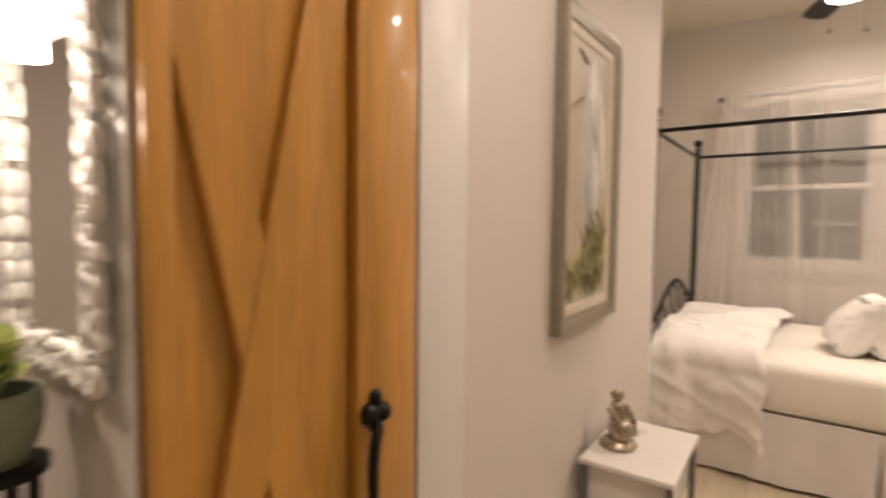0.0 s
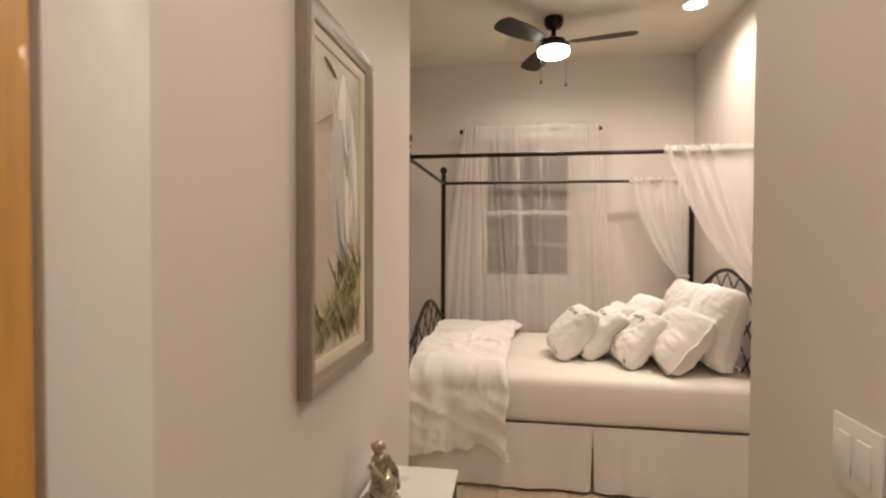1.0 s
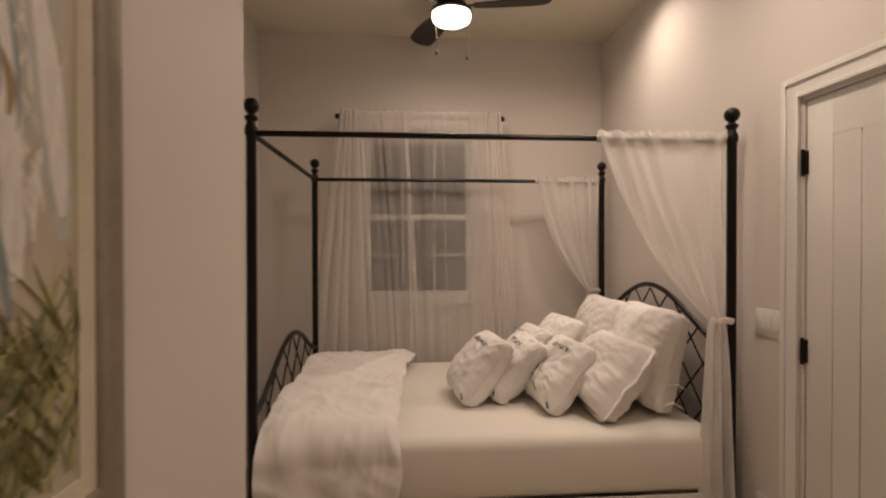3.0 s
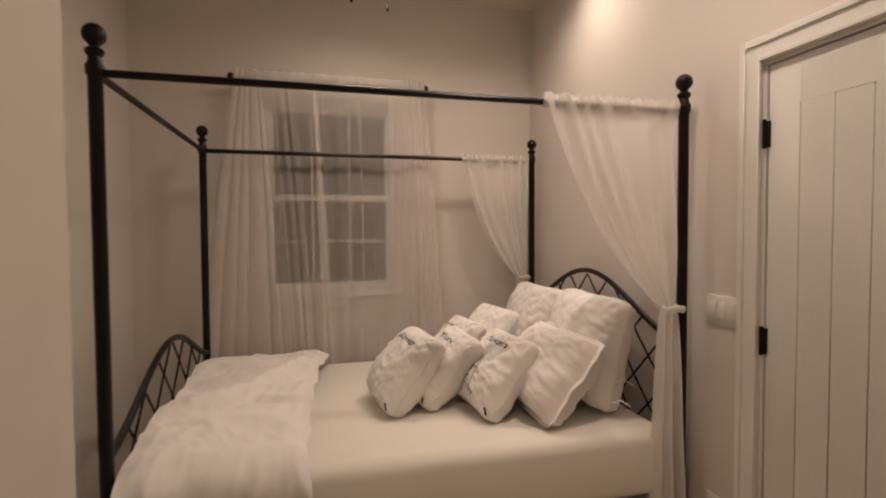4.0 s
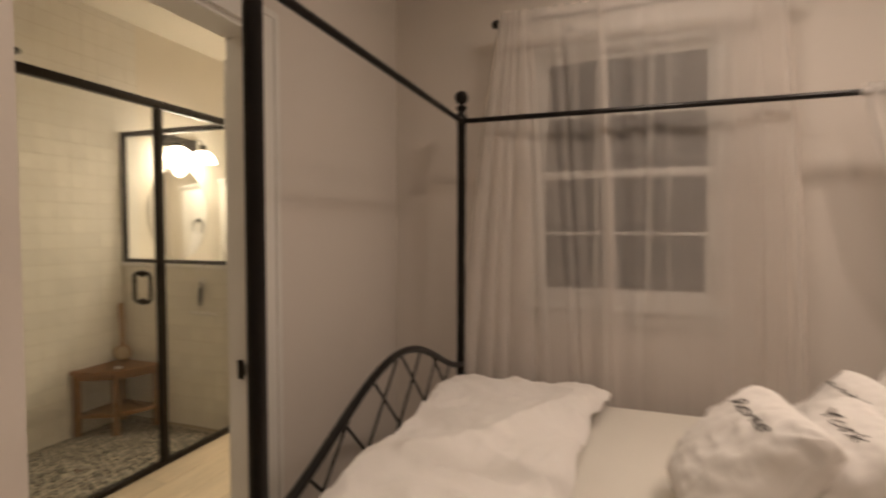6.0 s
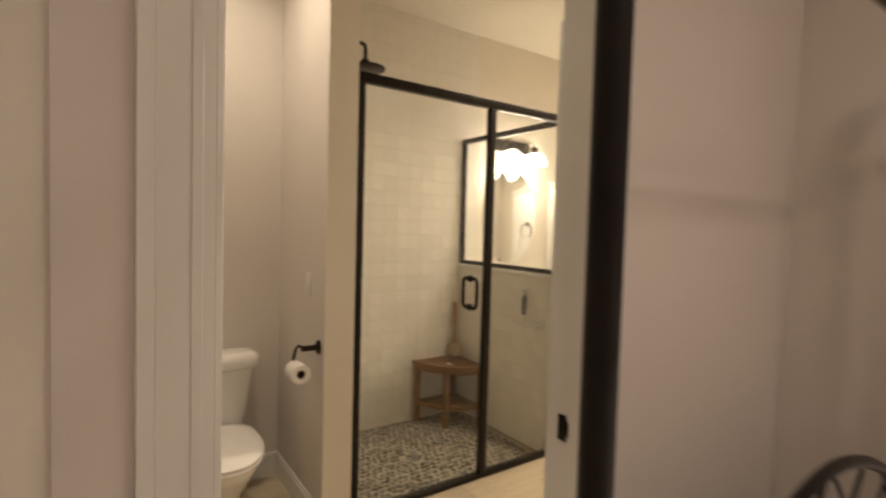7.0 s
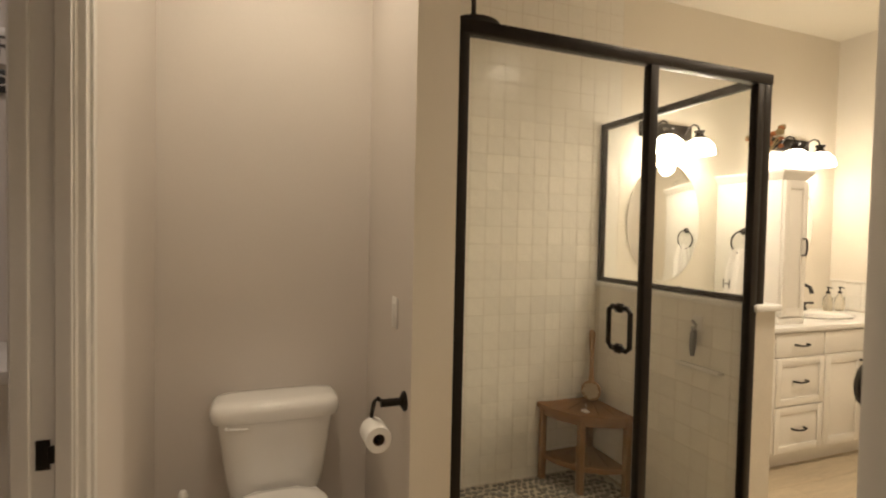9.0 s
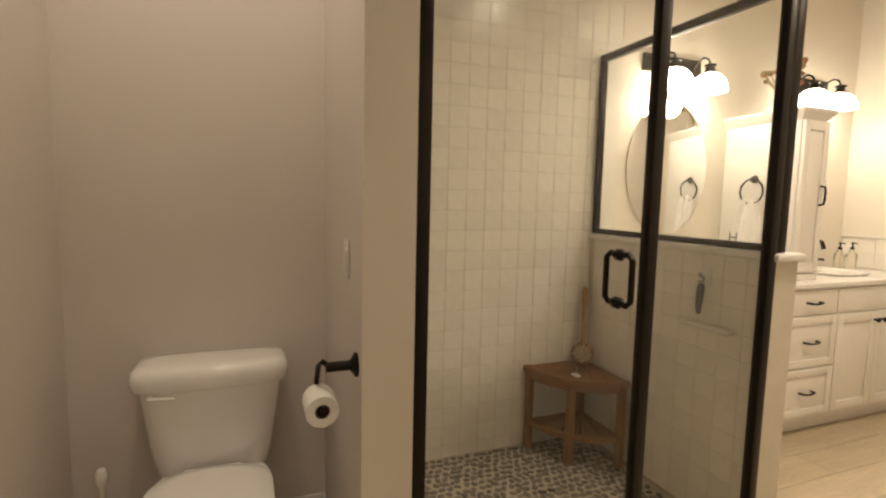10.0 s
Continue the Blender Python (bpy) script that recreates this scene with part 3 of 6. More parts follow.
def printed(t, face, text=None, seed=0, picture=True):
    """Faded print on the front of a small pillow."""
    on = lambda u, v: face(-1)(u, v) + (face(-1)(u, v) - face(1)(u, v)).normalized() * 0.0025
    if text:
        cu = bpy.data.curves.new("lettering", "FONT")
        cu.body, cu.size, cu.shear = text, 1.0, 0.25
        tmp = new("lettering", cu)
        bpy.context.view_layer.update()
        data = bpy.data.meshes.new_from_object(tmp.evaluated_get(bpy.context.evaluated_depsgraph_get()))
        bpy.data.objects.remove(tmp)
        bm = bmesh.new()
        bm.from_mesh(data)
        bmesh.ops.triangulate(bm, faces=bm.faces[:])
        bmesh.ops.subdivide_edges(bm, edges=bm.edges[:], cuts=2)
        w = max(v.co.x for v in bm.verts)
        for v in bm.verts:
            v.co = on(0.70 - 0.50 * v.co.x / w, 0.75 + 0.12 * v.co.y)
        part("lettering", bm, INK, t, "faded black lettering", flat=True)
    else:
        bm = bmesh.new()
        tube(bm, [on(0.82 - 0.6 * i / 40, 0.78 + 0.014 * math.sin(i * 1.9 + seed) * (1 + math.sin(i * 0.7)) + 0.008 * math.sin(i * 2.9)) for i in range(41)], 0.0018, 5, flat=0.4)
        part("lettering", bm, INK, t, "faded black unreadable script", flat=True)
    if picture:
        bm = bmesh.new()
        for s in (-1, 1):
            tube(bm, [on(0.44 + s * (0.16 * (1 - h) ** 1.8 + 0.008), 0.12 + 0.5 * h) for h in (i / 10 for i in range(11))], [0.0045 - 0.003 * i / 10 for i in range(11)], 5, flat=0.3)
        for h in (0.12, 0.3, 0.55):
            w = 0.16 * (1 - h) ** 1.8 + 0.02
            tube(bm, [on(0.44 - w, 0.12 + 0.5 * h), on(0.44, 0.13 + 0.5 * h), on(0.44 + w, 0.12 + 0.5 * h)], 0.0025, 5, flat=0.3)
        for k in range(7):
            tube(bm, [on(0.24 + 0.4 * k / 6, 0.14), on(0.30 + 0.28 * k / 6, 0.24 + 0.03 * (k % 3))], 0.002, 5, flat=0.3)
        part("printed_tower", bm, INK, t, "faded grey printed tower")
    p, q = on(0.035, 0.035), on(0.05, 0.105)
    part("fabric_tag", tube(bmesh.new(), [p, (p + q) / 2, q], 0.012, 6, flat=0.25), TAG, t, "small black fabric tag")


for name, corner, w, h, th, lean, turn, label, text, seed, pic in (
        ("printed_pillow", (0.37, 3.70, 0.668), 0.40, 0.41, 0.20, 39, 6, "small white pillow printed with a city name in script", "Rome", 1, False),
        ("printed_pillow", (0.53, 3.74, 0.668), 0.40, 0.41, 0.19, 42, 0, "small white pillow printed with a city name", "York", 2, False),
        ("printed_pillow", (0.76, 3.545, 0.668), 0.43, 0.40, 0.20, 38, 4, "small white pillow printed with a grey tower", "London", 3, True),
        ("printed_pillow", (0.67, 4.00, 0.668), 0.37, 0.41, 0.17, 38, 6, "small white pillow with a faded script print at the back", None, 4, False)):
    t, m, face = pillow(name, corner, w, h, th, lean, turn, label, seed=seed)
    printed(t, face, text, seed, pic)
pillow("back_pillow", (0.84, 4.00, 0.668), 0.40, 0.47, 0.18, 36, 8, "plain white pillow behind the printed ones", seed=5)
pillow("flanged_pillow", (0.955, 3.40, 0.668), 0.60, 0.44, 0.26, 38, 0, "white pillow in a flanged pillowcase", flange=0.10, seed=6)
t, m, face = pillow("square_sham", (1.265, 3.47, 0.668), 0.62, 0.52, 0.24, 12, -2, "large white square pillow leaning on the headboard", seed=7)
for v in (0.12, 0.30):
    p = face(1)(0.0, v)
    part("ribbon_tie", tube(bmesh.new(), [p, p + Vector((0.03, -0.02, 0.015)), p + Vector((0.07, -0.03, -0.01))], 0.007, 6, flat=0.4), LINEN, t, "white ribbon tie")
pillow("square_sham", (1.24, 4.10, 0.668), 0.58, 0.51, 0.23, 19, 0, "large white square pillow beside its twin on the headboard", seed=8)


# sheer drapes tied to the head posts
def drape(y, inner, seed, face_side):
    t = thing("bed_drape", (HX, y, 0.02), "white sheer drape tied back to the iron bedpost", "drape", group="canopy drapes")
    tie, foot = 1.15, 0.03
    sag = 0.05

    def upper(u, v):
        top = HX - 0.03 - (HX - 0.03 - inner) * u
        kx = HX - 0.035 - 0.075 * u
        s = v ** 1.0
        x = top + (kx - top) * s - sag * u * math.sin(math.pi * s)
        z = 1.965 - (1.965 - tie) * s - 0.05 * u * math.sin(math.pi * s)
        a = (0.016 + 0.010 * wobble(u, seed, 0, 5)) * (1 - 0.5 * s) * (0.3 + 0.7 * min(1, s / 0.12))
        yy = y + a * math.sin(u * 34 + 2.5 * math.sin(u * 7 + seed)) + 0.03 * math.sin(math.pi * s) * face_side * (0.4 + wobble(u * 2, s, seed, 2)) + 0.008 * wobble(u * 6, s * 3, seed, 2)
        yy -= 0.022 * max(0, 1 - s / 0.10)
        if s < 0.04:
            z += 0.012 * math.sin(u * 60)
            yy += 0.003 * math.sin(u * 90)
        return Vector((x, yy, z))

    def lower(u, v):
        kx = HX - 0.035 - 0.075 * u
        fx = HX + 0.03 - 0.19 * u
        s = v ** 0.6
        z = tie - (tie - foot) * v
        return Vector((kx + (fx - kx) * s, y + face_side * 0.02 + (0.012 + 0.016 * v) * math.sin(u * 19 + seed + v) + 0.01 * wobble(u * 3, v * 3, seed), z))
    part("gathered_panel", sheet(bmesh.new(), upper, 110, 40), VOILE, t)
    part("hanging_tail", sheet(bmesh.new(), lower, 44, 24), VOILE, t)
    along = [HX - 0.045 + (inner - HX + 0.045) * i / 60 for i in range(61)]
    part("rod_pocket", tube(bmesh.new(), [(x, y + 0.0015 * math.sin(i * 1.7), RAIL - 0.001 + 0.0015 * math.sin(i * 2.3)) for i, x in enumerate(along)], [0.0185 + 0.0025 * math.sin(i * 1.3 + seed) * math.sin(i * 0.37) for i in range(61)], 12, caps=False), VOILE, t)
    part("ruffle", sheet(bmesh.new(), lambda u, v: Vector((HX - 0.045 + (inner - HX + 0.045) * u, y - 0.004 + (0.004 + 0.010 * v) * math.sin(u * 70 + 3 * math.sin(u * 9 + seed)), RAIL + 0.012 + (0.020 + 0.010 * wobble(u, seed, 0, 9)) * v)), 120, 3), VOILE, t)
    part("tie_back", tube(bmesh.new(), [(HX - 0.05 + 0.045 * math.cos(a), y + face_side * 0.01 + 0.024 * math.sin(a), tie + 0.004 * math.sin(3 * a)) for a in (i * math.pi / 10 for i in range(21))], 0.010, 8, flat=1.4), VOILE, t)


drape(NY, 0.90, 1, -1)
drape(FY, 1.02, 5, 1)


# ---- the window and its curtains ----
win = thing("window_1", ((WX0 + WX1) / 2, 5.08, WZ0), "white double-hung window with grilles, dark outside", "window", kind="structure")
for b in ((WX0, WX0 + 0.03, 5.02, 5.12, WZ0, WZ1), (WX1 - 0.03, WX1, 5.02, 5.12, WZ0, WZ1), (WX0 + 0.03, WX1 - 0.03, 5.02, 5.12, WZ0, WZ0 + 0.03), (WX0 + 0.03, WX1 - 0.03, 5.02, 5.12, WZ1 - 0.03, WZ1)):
    part("window_frame", cube(*b, r=0.003), TRIM, win)
MID = 1.695
for z0, z1, y in ((WZ0 + 0.03, MID + 0.02, 5.055), (MID - 0.02, WZ1 - 0.03, 5.085)):
    x0, x1 = WX0 + 0.03, WX1 - 0.03
    sash = part("sash", cube(x0, x1, y - 0.012, y + 0.012, z0, z0 + 0.035, 0.003), TRIM, win)
    part("sash_rail", cube(x0, x1, y - 0.012, y + 0.012, z1 - 0.04, z1, 0.003), TRIM, sash)
    for a in (x0, x1 - 0.035):
        part("sash_stile", cube(a, a + 0.035, y - 0.012, y + 0.012, z0 + 0.04, z1 - 0.04, 0.003), TRIM, sash)
    gx, gz = (x1 - x0 - 0.07) / 3, (z1 - z0 - 0.08) / 2
    for i in (1, 2):
        part("muntin", cube(x0 + 0.035 + gx * i - 0.006, x0 + 0.035 + gx * i + 0.006, y - 0.008, y + 0.006, z0 + 0.04, z1 - 0.04), TRIM, sash)
    part("muntin", cube(x0 + 0.035, x1 - 0.035, y - 0.007, y + 0.005, z0 + 0.04 + gz - 0.006, z0 + 0.04 + gz + 0.006), TRIM, sash)
    part("pane", cube(x0 + 0.03, x1 - 0.03, y + 0.007, y + 0.010, z0 + 0.035, z1 - 0.035), NIGHT, sash, "dark window glass")
part("window_sill", cube(WX0 - 0.03, WX1 + 0.035, 4.965, 5.03, WZ0 - 0.03, WZ0 - 0.003, 0.005), TRIM, win)
part("apron", cube(WX0 - 0.02, WX1 + 0.025, 4.995, 5.0098, WZ0 - 0.10, WZ0 - 0.031, 0.004), TRIM, win)
FOLIAGE = mat("night_shrub", (0.05, 0.06, 0.05), 0.9, vary=0.5, scale=3, grain=20, bump=0)
single("backdrop_night", cube(-0.96, 3.0, 6.6, 6.65, -0.5, 4.0), FOLIAGE, "dim grey night outside the window", "backdrop", kind="structure")

RODZ, RODY = 2.405, 4.87
rod = thing("curtain_rod", (0.19, RODY, RODZ), "thin black curtain rod with ball finials", "curtain rod")
part("rod", tube(bmesh.new(), [(-0.385, RODY, RODZ), (0.775, RODY, RODZ)], 0.008), IRON, rod)
for x, s in ((-0.40, -1), (0.79, 1)):
    fin = part("finial", ball(bmesh.new(), (x, RODY, RODZ), 0.021, 1, 14), IRON, rod)
    part("finial_neck", lathe(bmesh.new(), (x - s * 0.02, RODY, RODZ), [(0.012, 0), (0.014, 0.006), (0.010, 0.01)], 12, "X" if s > 0 else "-X"), IRON, fin)
    part("bracket", tube(bmesh.new(), [(x - s * 0.035, 5.01, RODZ), (x - s * 0.035, RODY, RODZ), (x - s * 0.035, RODY - 0.006, RODZ + 0.006)], 0.006), IRON, rod)


def curtain(side, hang, folds, seed):
    """One sheer panel. hang: (share of cloth, x on the rod, x at the hem) knots; folds: (share, width) of the single pleats; side: -1 or 1, the gathered edge."""
    def at(u, col):
        for a, b in zip(hang, hang[1:]):
            if u <= b[0]:
                return a[col] + (b[col] - a[col]) * (u - a[0]) / (b[0] - a[0])
        return hang[-1][col]

    def f(u, v):
        s = 1 - (1 - v) ** 1.5
        x = at(u, 1) + (at(u, 2) - at(u, 1)) * s
        dense = min(1, max(0, (0.46 - u if side < 0 else u - 0.54) / 0.10))
        ph = u * 78 + 2.2 * math.sin(u * 9 + seed) + 1.3 * math.sin(u * 23 + seed * 2)
        grow = 0.4 + 0.6 * min(1, v / 0.25)
        x += dense * 0.017 * grow * math.cos(ph + 0.9 * v) + (1 - dense) * 0.003 * math.sin(u * 40 + seed)
        y = RODY - 0.006 - 0.012 * max(0, 1 - v / 0.08) + dense * 0.020 * grow * math.sin(ph)
        y += (1 - dense) * 0.006 * min(1, v / 0.1) * math.sin(u * 40 + 2 * math.sin(u * 17 + seed)) + 0.012 * wobble(u * 5, v * 2, seed, 1)
        for k, (c, w) in enumerate(folds):
            d = (u - c) / 0.012
            if abs(d) < 4:
                live = w * (0.55 + 0.45 * math.sin(v * 4 + k * 1.7) if k % 2 else 1.0) * min(1, 0.35 + v / 0.15)
                x -= 1.6 * live * d * math.exp(-d * d)
                y -= 0.25 * live * math.exp(-d * d)
        z = 2.445 - (2.445 - 0.03) * v
        if v < 0.02:
            z += 0.006 * math.sin(u * 70)
        return Vector((x, y, z))
    t = thing("sheer_curtain", ((hang[0][1] + hang[-1][1]) / 2, RODY, 0.03), "white sheer curtain panel gathered on a rod", "curtain", group="window curtains")
    part("panel", sheet(bmesh.new(), f, 380, 30), SHEER, t)
    part("rod_pocket", sheet(bmesh.new(), lambda u, v: f(u, 0.030 * v) + Vector((0, -0.004, 0)), 200, 3), SHEER, t)
    part("hem", sheet(bmesh.new(), lambda u, v: f(u, 0.965 + 0.035 * v) + Vector((0, -0.003, 0)), 300, 3), SHEER, t)
    edge = (0.0, 1.0)[side < 0]
    part("side_hem", sheet(bmesh.new(), lambda u, v: f(edge, v) + Vector((side * 0.028 * u, -0.004 - 0.002 * math.sin(u * 6), 0)), 4, 30), SHEER, t)


curtain(-1, [(0, -0.372, -0.615), (0.46, -0.235, -0.09), (0.94, 0.055, 0.165), (1, 0.092, 0.205)], [(0.56, 0.012), (0.66, 0.009), (0.76, 0.013), (0.87, 0.010), (0.955, 0.026), (0.985, 0.020)], 1.0)
curtain(1, [(0, 0.07, 0.12), (0.54, 0.635, 0.66), (1, 0.775, 0.915)], [(0.05, 0.010), (0.16, 0.013), (0.27, 0.017), (0.36, 0.012), (0.45, 0.014)], 3.7)

# ---- ceiling fan and lamps ----
BLADE = mat("dark_bronze_blade", (0.018, 0.013, 0.010), 0.55, vary=0.2, scale=6, grain=50, bump=0.04, stretch=(1, 6, 1))
GLOBE = glow("frosted_lamp_glass", (1.0, 0.90, 0.74), 9.0)
FANX, FANY = 0.35, 4.15
fan = thing("ceiling_fan", (FANX, FANY, 2.76), "dark bronze ceiling fan with a lit drum lamp", "ceiling fan")
o = (FANX, FANY, 0)
part("canopy", lathe(bmesh.new(), (FANX, FANY, 2.98), [(0.0, 0.07), (0.068, 0.07), (0.068, 0.03), (0.05, 0.0), (0.02, -0.006)], 24), BRONZE, fan)
part("down_rod", lathe(bmesh.new(), (FANX, FANY, 2.90), [(0.018, 0.09), (0.018, 0.03), (0.03, 0.0)], 14), BRONZE, fan)
part("motor_housing", lathe(bmesh.new(), (FANX, FANY, 2.825), [(0.105, 0.0), (0.118, 0.008), (0.118, 0.022), (0.085, 0.03), (0.085, 0.062), (0.05, 0.08), (0.0, 0.084)], 28), BRONZE, fan)
part("lamp_glass", lathe(bmesh.new(), (FANX, FANY, 2.775), [(0.0, 0.0), (0.09, 0.002), (0.108, 0.014), (0.112, 0.03), (0.112, 0.05)], 28), GLOBE, fan, "lit frosted drum lamp")
for a in (-12, 108, 228):
    turn = Matrix.Translation((FANX, FANY, 2.872)) @ Matrix.Rotation(radians(a), 4, "Z") @ Matrix.Rotation(radians(12), 4, "X")

    def blade_at(u, v, turn=turn):
        w = 0.045 + 0.035 * math.sin(min(1, u * 1.25) * math.pi * 0.62)
        if u > 0.86:
            w *= math.sqrt(max(0, 1 - ((u - 0.86) / 0.145) ** 2))
        return turn @ Vector((0.13 + 0.44 * u, (2 * v - 1) * w, 0.0))
    b = part("blade", sheet(bmesh.new(), blade_at, 22, 4, 0.008), BLADE, fan)
    bm = bmesh.new()
    box(bm, 0.06, 0.20, -0.022, 0.022, -0.006, -0.001, 0.002)
    bm.transform(turn)
    part("blade_arm", bm, BRONZE, b)
for dx, dy, zb in ((-0.09, -0.05, 2.60), (0.085, -0.05, 2.575)):
    c = part("pull_chain", tube(bmesh.new(), [(FANX + dx, FANY + dy, 2.80), (FANX + dx, FANY + dy, zb)], 0.0014, 6), mat("thin_brass_chain", (0.12, 0.09, 0.06), 0.5, metal=0.8, bump=0), fan, "thin pull chain")
    part("pull_knob", lathe(bmesh.new(), (FANX + dx, FANY + dy, zb - 0.034), [(0, 0), (0.007, 0.004), (0.008, 0.014), (0.004, 0.028), (0.002, 0.034)], 10), BRONZE, c, "small dark pull knob")

# Only the first two, in the bedroom, are known; the other fixtures are added.
CANS_AND_FILLS = ((1.28, 4.06), (1.00, 2.93), (0.10, 0.90), (-1.4, -0.6), (-2.45, 3.31), (-1.95, 5.40), (-2.25, 1.85), (-1.75, 6.60))
for x, y in CANS_AND_FILLS:
    can = thing("recessed_light", (x, y, TOP - 0.012), "round white recessed ceiling light, switched on, added and unseen outside the bedroom", "ceiling light", group="recessed ceiling lights")
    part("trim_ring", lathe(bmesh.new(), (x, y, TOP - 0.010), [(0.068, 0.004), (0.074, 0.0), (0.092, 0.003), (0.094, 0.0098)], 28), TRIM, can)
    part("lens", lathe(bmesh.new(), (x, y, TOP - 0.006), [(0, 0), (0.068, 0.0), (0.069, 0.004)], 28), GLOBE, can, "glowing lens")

# ---- framed painting on the hallway wall ----
FRAME = mat("pewter_painted_frame", (0.27, 0.23, 0.175), 0.42, metal=0.3, vary=0.2, scale=10, grain=60, bump=0.1)
LINER = mat("ivory_frame_liner", (0.62, 0.56, 0.44), 0.5, vary=0.08, scale=10, grain=80, bump=0.05)
PY0, PY1, PZ0, PZ1, PX = 1.58, 2.11, 1.06, 2.06, -0.4185
pic = thing("framed_painting", (PX, (PY0 + PY1) / 2, PZ0), "tall painting of white shapes over green leaves, pewter-coloured frame", "painting")


def moulding(bm, y0, y1, z0, z1, prof):
    """A mitred frame: prof is (inset, depth) from the outer edge inwards."""
    rings = []
    for i, d in prof:
        rings.append([bm.verts.new((PX + d, y, z)) for y, z in ((y0 + i, z0 + i), (y1 - i, z0 + i), (y1 - i, z1 - i), (y0 + i, z1 - i))])
    for a, b in zip(rings, rings[1:]):
        for k in range(4):
            bm.faces.new((a[k], a[(k + 1) % 4], b[(k + 1) % 4], b[k]))
    bmesh.ops.recalc_face_normals(bm, faces=bm.faces[:])
    return bm


part("frame", moulding(bmesh.new(), PY0, PY1, PZ0, PZ1, [(0, 0), (0, 0.030), (0.006, 0.036), (0.018, 0.036), (0.030, 0.028), (0.046, 0.028), (0.054, 0.022), (0.054, 0.006)]), FRAME, pic)
part("liner", moulding(bmesh.new(), PY0, PY1, PZ0, PZ1, [(0.053, 0.006), (0.053, 0.020), (0.060, 0.021), (0.080, 0.012), (0.080, 0.004)]), LINER, pic, "ivory inner liner")
CANVAS = mat("pale_painted_canvas", (0.50, 0.445, 0.345), 0.5, vary=0.10, scale=4, grain=35, bump=0.25, stretch=(1, 2.5, 1))
part("canvas", cube(PX + 0.004, PX + 0.009, PY0 + 0.078, PY1 - 0.078, PZ0 + 0.078, PZ1 - 0.078), CANVAS, pic, "pale painted canvas")
rng = random.Random(4)
CW, CH = PY1 - PY0 - 0.16, PZ1 - PZ0 - 0.16


def strokes(name, colour, count, pick, label):
    bm = bmesh.new()
    for k in range(count):
        y, z, length, lean, w = pick()
        bend = rng.uniform(-0.7, 0.7)
        pts = []
        for i in range(6):
            s = i / 5
            yy = PY0 + 0.08 + CW * y + length * s * (lean + bend * s)
            zz = PZ0 + 0.08 + CH * z + length * s
            pts.append((PX + 0.0095, min(max(yy, PY0 + 0.083), PY1 - 0.083), min(max(zz, PZ0 + 0.083), PZ1 - 0.083)))
        tube(bm, pts, [w * q for q in (0.5, 0.9, 1, 0.85, 0.55, 0.15)], 5, flat=0.05)
    part(name, bm, mat(name + "_paint", colour, 0.5, vary=0.35, scale=25, grain=90, bump=0.2), pic, label)['kind'] = "stuff"


u = rng.uniform


def swathe(name, colour, forms, label, lift=0.0):
    """Long soft brush forms: (start across, start up, end across, end up, widest half-width, bow) in shares of the canvas."""
    bm = bmesh.new()
    for y0, z0, y1, z1, w, bow in forms:
        pts, rs = [], []
        for i in range(13):
            q = i / 12
            pts.append((PX + 0.0093 + lift, PY0 + 0.08 + CW * (y0 + (y1 - y0) * q + bow * math.sin(math.pi * q)), PZ0 + 0.08 + CH * (z0 + (z1 - z0) * q)))
            rs.append(max(0.0012, CW * w * math.sin(math.pi * (0.06 + 0.90 * q)) ** 0.7))
        tube(bm, pts, rs, 8, flat=0.02)
    part(name, bm, mat(name + "_paint", colour, 0.5, vary=0.22, scale=22, grain=90, bump=0.25, stretch=(1, 3, 0.6)), pic, label)['kind'] = "stuff"


swathe("grey_shape", (0.50, 0.49, 0.44), [(0.60, 0.31, 0.56, 0.88, 0.21, -0.07), (0.93, 0.42, 0.74, 0.88, 0.10, 0.02)], "pale grey brush forms")
swathe("white_shape", (0.74, 0.71, 0.65), [(0.69, 0.36, 0.62, 0.84, 0.09, -0.03), (0.53, 0.42, 0.47, 0.78, 0.065, -0.03), (0.92, 0.46, 0.78, 0.85, 0.06, 0.02), (0.50, 0.78, 0.60, 0.96, 0.09, 0.03)], "white brush forms", 0.0006)
swathe("blue_shade", (0.24, 0.28, 0.27), [(0.58, 0.29, 0.44, 0.52, 0.035, -0.02), (0.66, 0.30, 0.60, 0.46, 0.022, 0.0), (0.62, 0.62, 0.58, 0.76, 0.020, 0.01), (0.52, 0.55, 0.49, 0.66, 0.02, 0.0), (0.70, 0.58, 0.66, 0.78, 0.012, 0.02)], "blue-grey brush strokes", 0.0012)
swathe("ochre_touch", (0.30, 0.22, 0.08), [(0.05, 0.735, 0.36, 0.80, 0.030, 0.0), (0.20, 0.965, 0.44, 0.925, 0.018, 0.0), (0.66, 0.60, 0.62, 0.70, 0.022, 0.03)], "ochre brush strokes", 0.0012)
u = rng.uniform
strokes("white_feather", (0.70, 0.67, 0.60), 60, lambda: (u(0.42, 0.82), u(0.38, 0.82), u(0.06, 0.16), u(-0.16, 0.10), u(0.002, 0.006)), "fine white brush strokes")
strokes("grey_feather", (0.40, 0.40, 0.36), 46, lambda: (u(0.40, 0.92), u(0.34, 0.84), u(0.05, 0.15), u(-0.18, 0.10), u(0.002, 0.005)), "fine grey brush strokes")
strokes("beige_edge", (0.46, 0.40, 0.30), 30, lambda: (u(0.25, 0.98), u(0.36, 0.92), u(0.04, 0.12), u(-0.4, 0.4), u(0.003, 0.008)), "beige brush strokes")
grow = lambda y: 0.05 + 0.27 * y
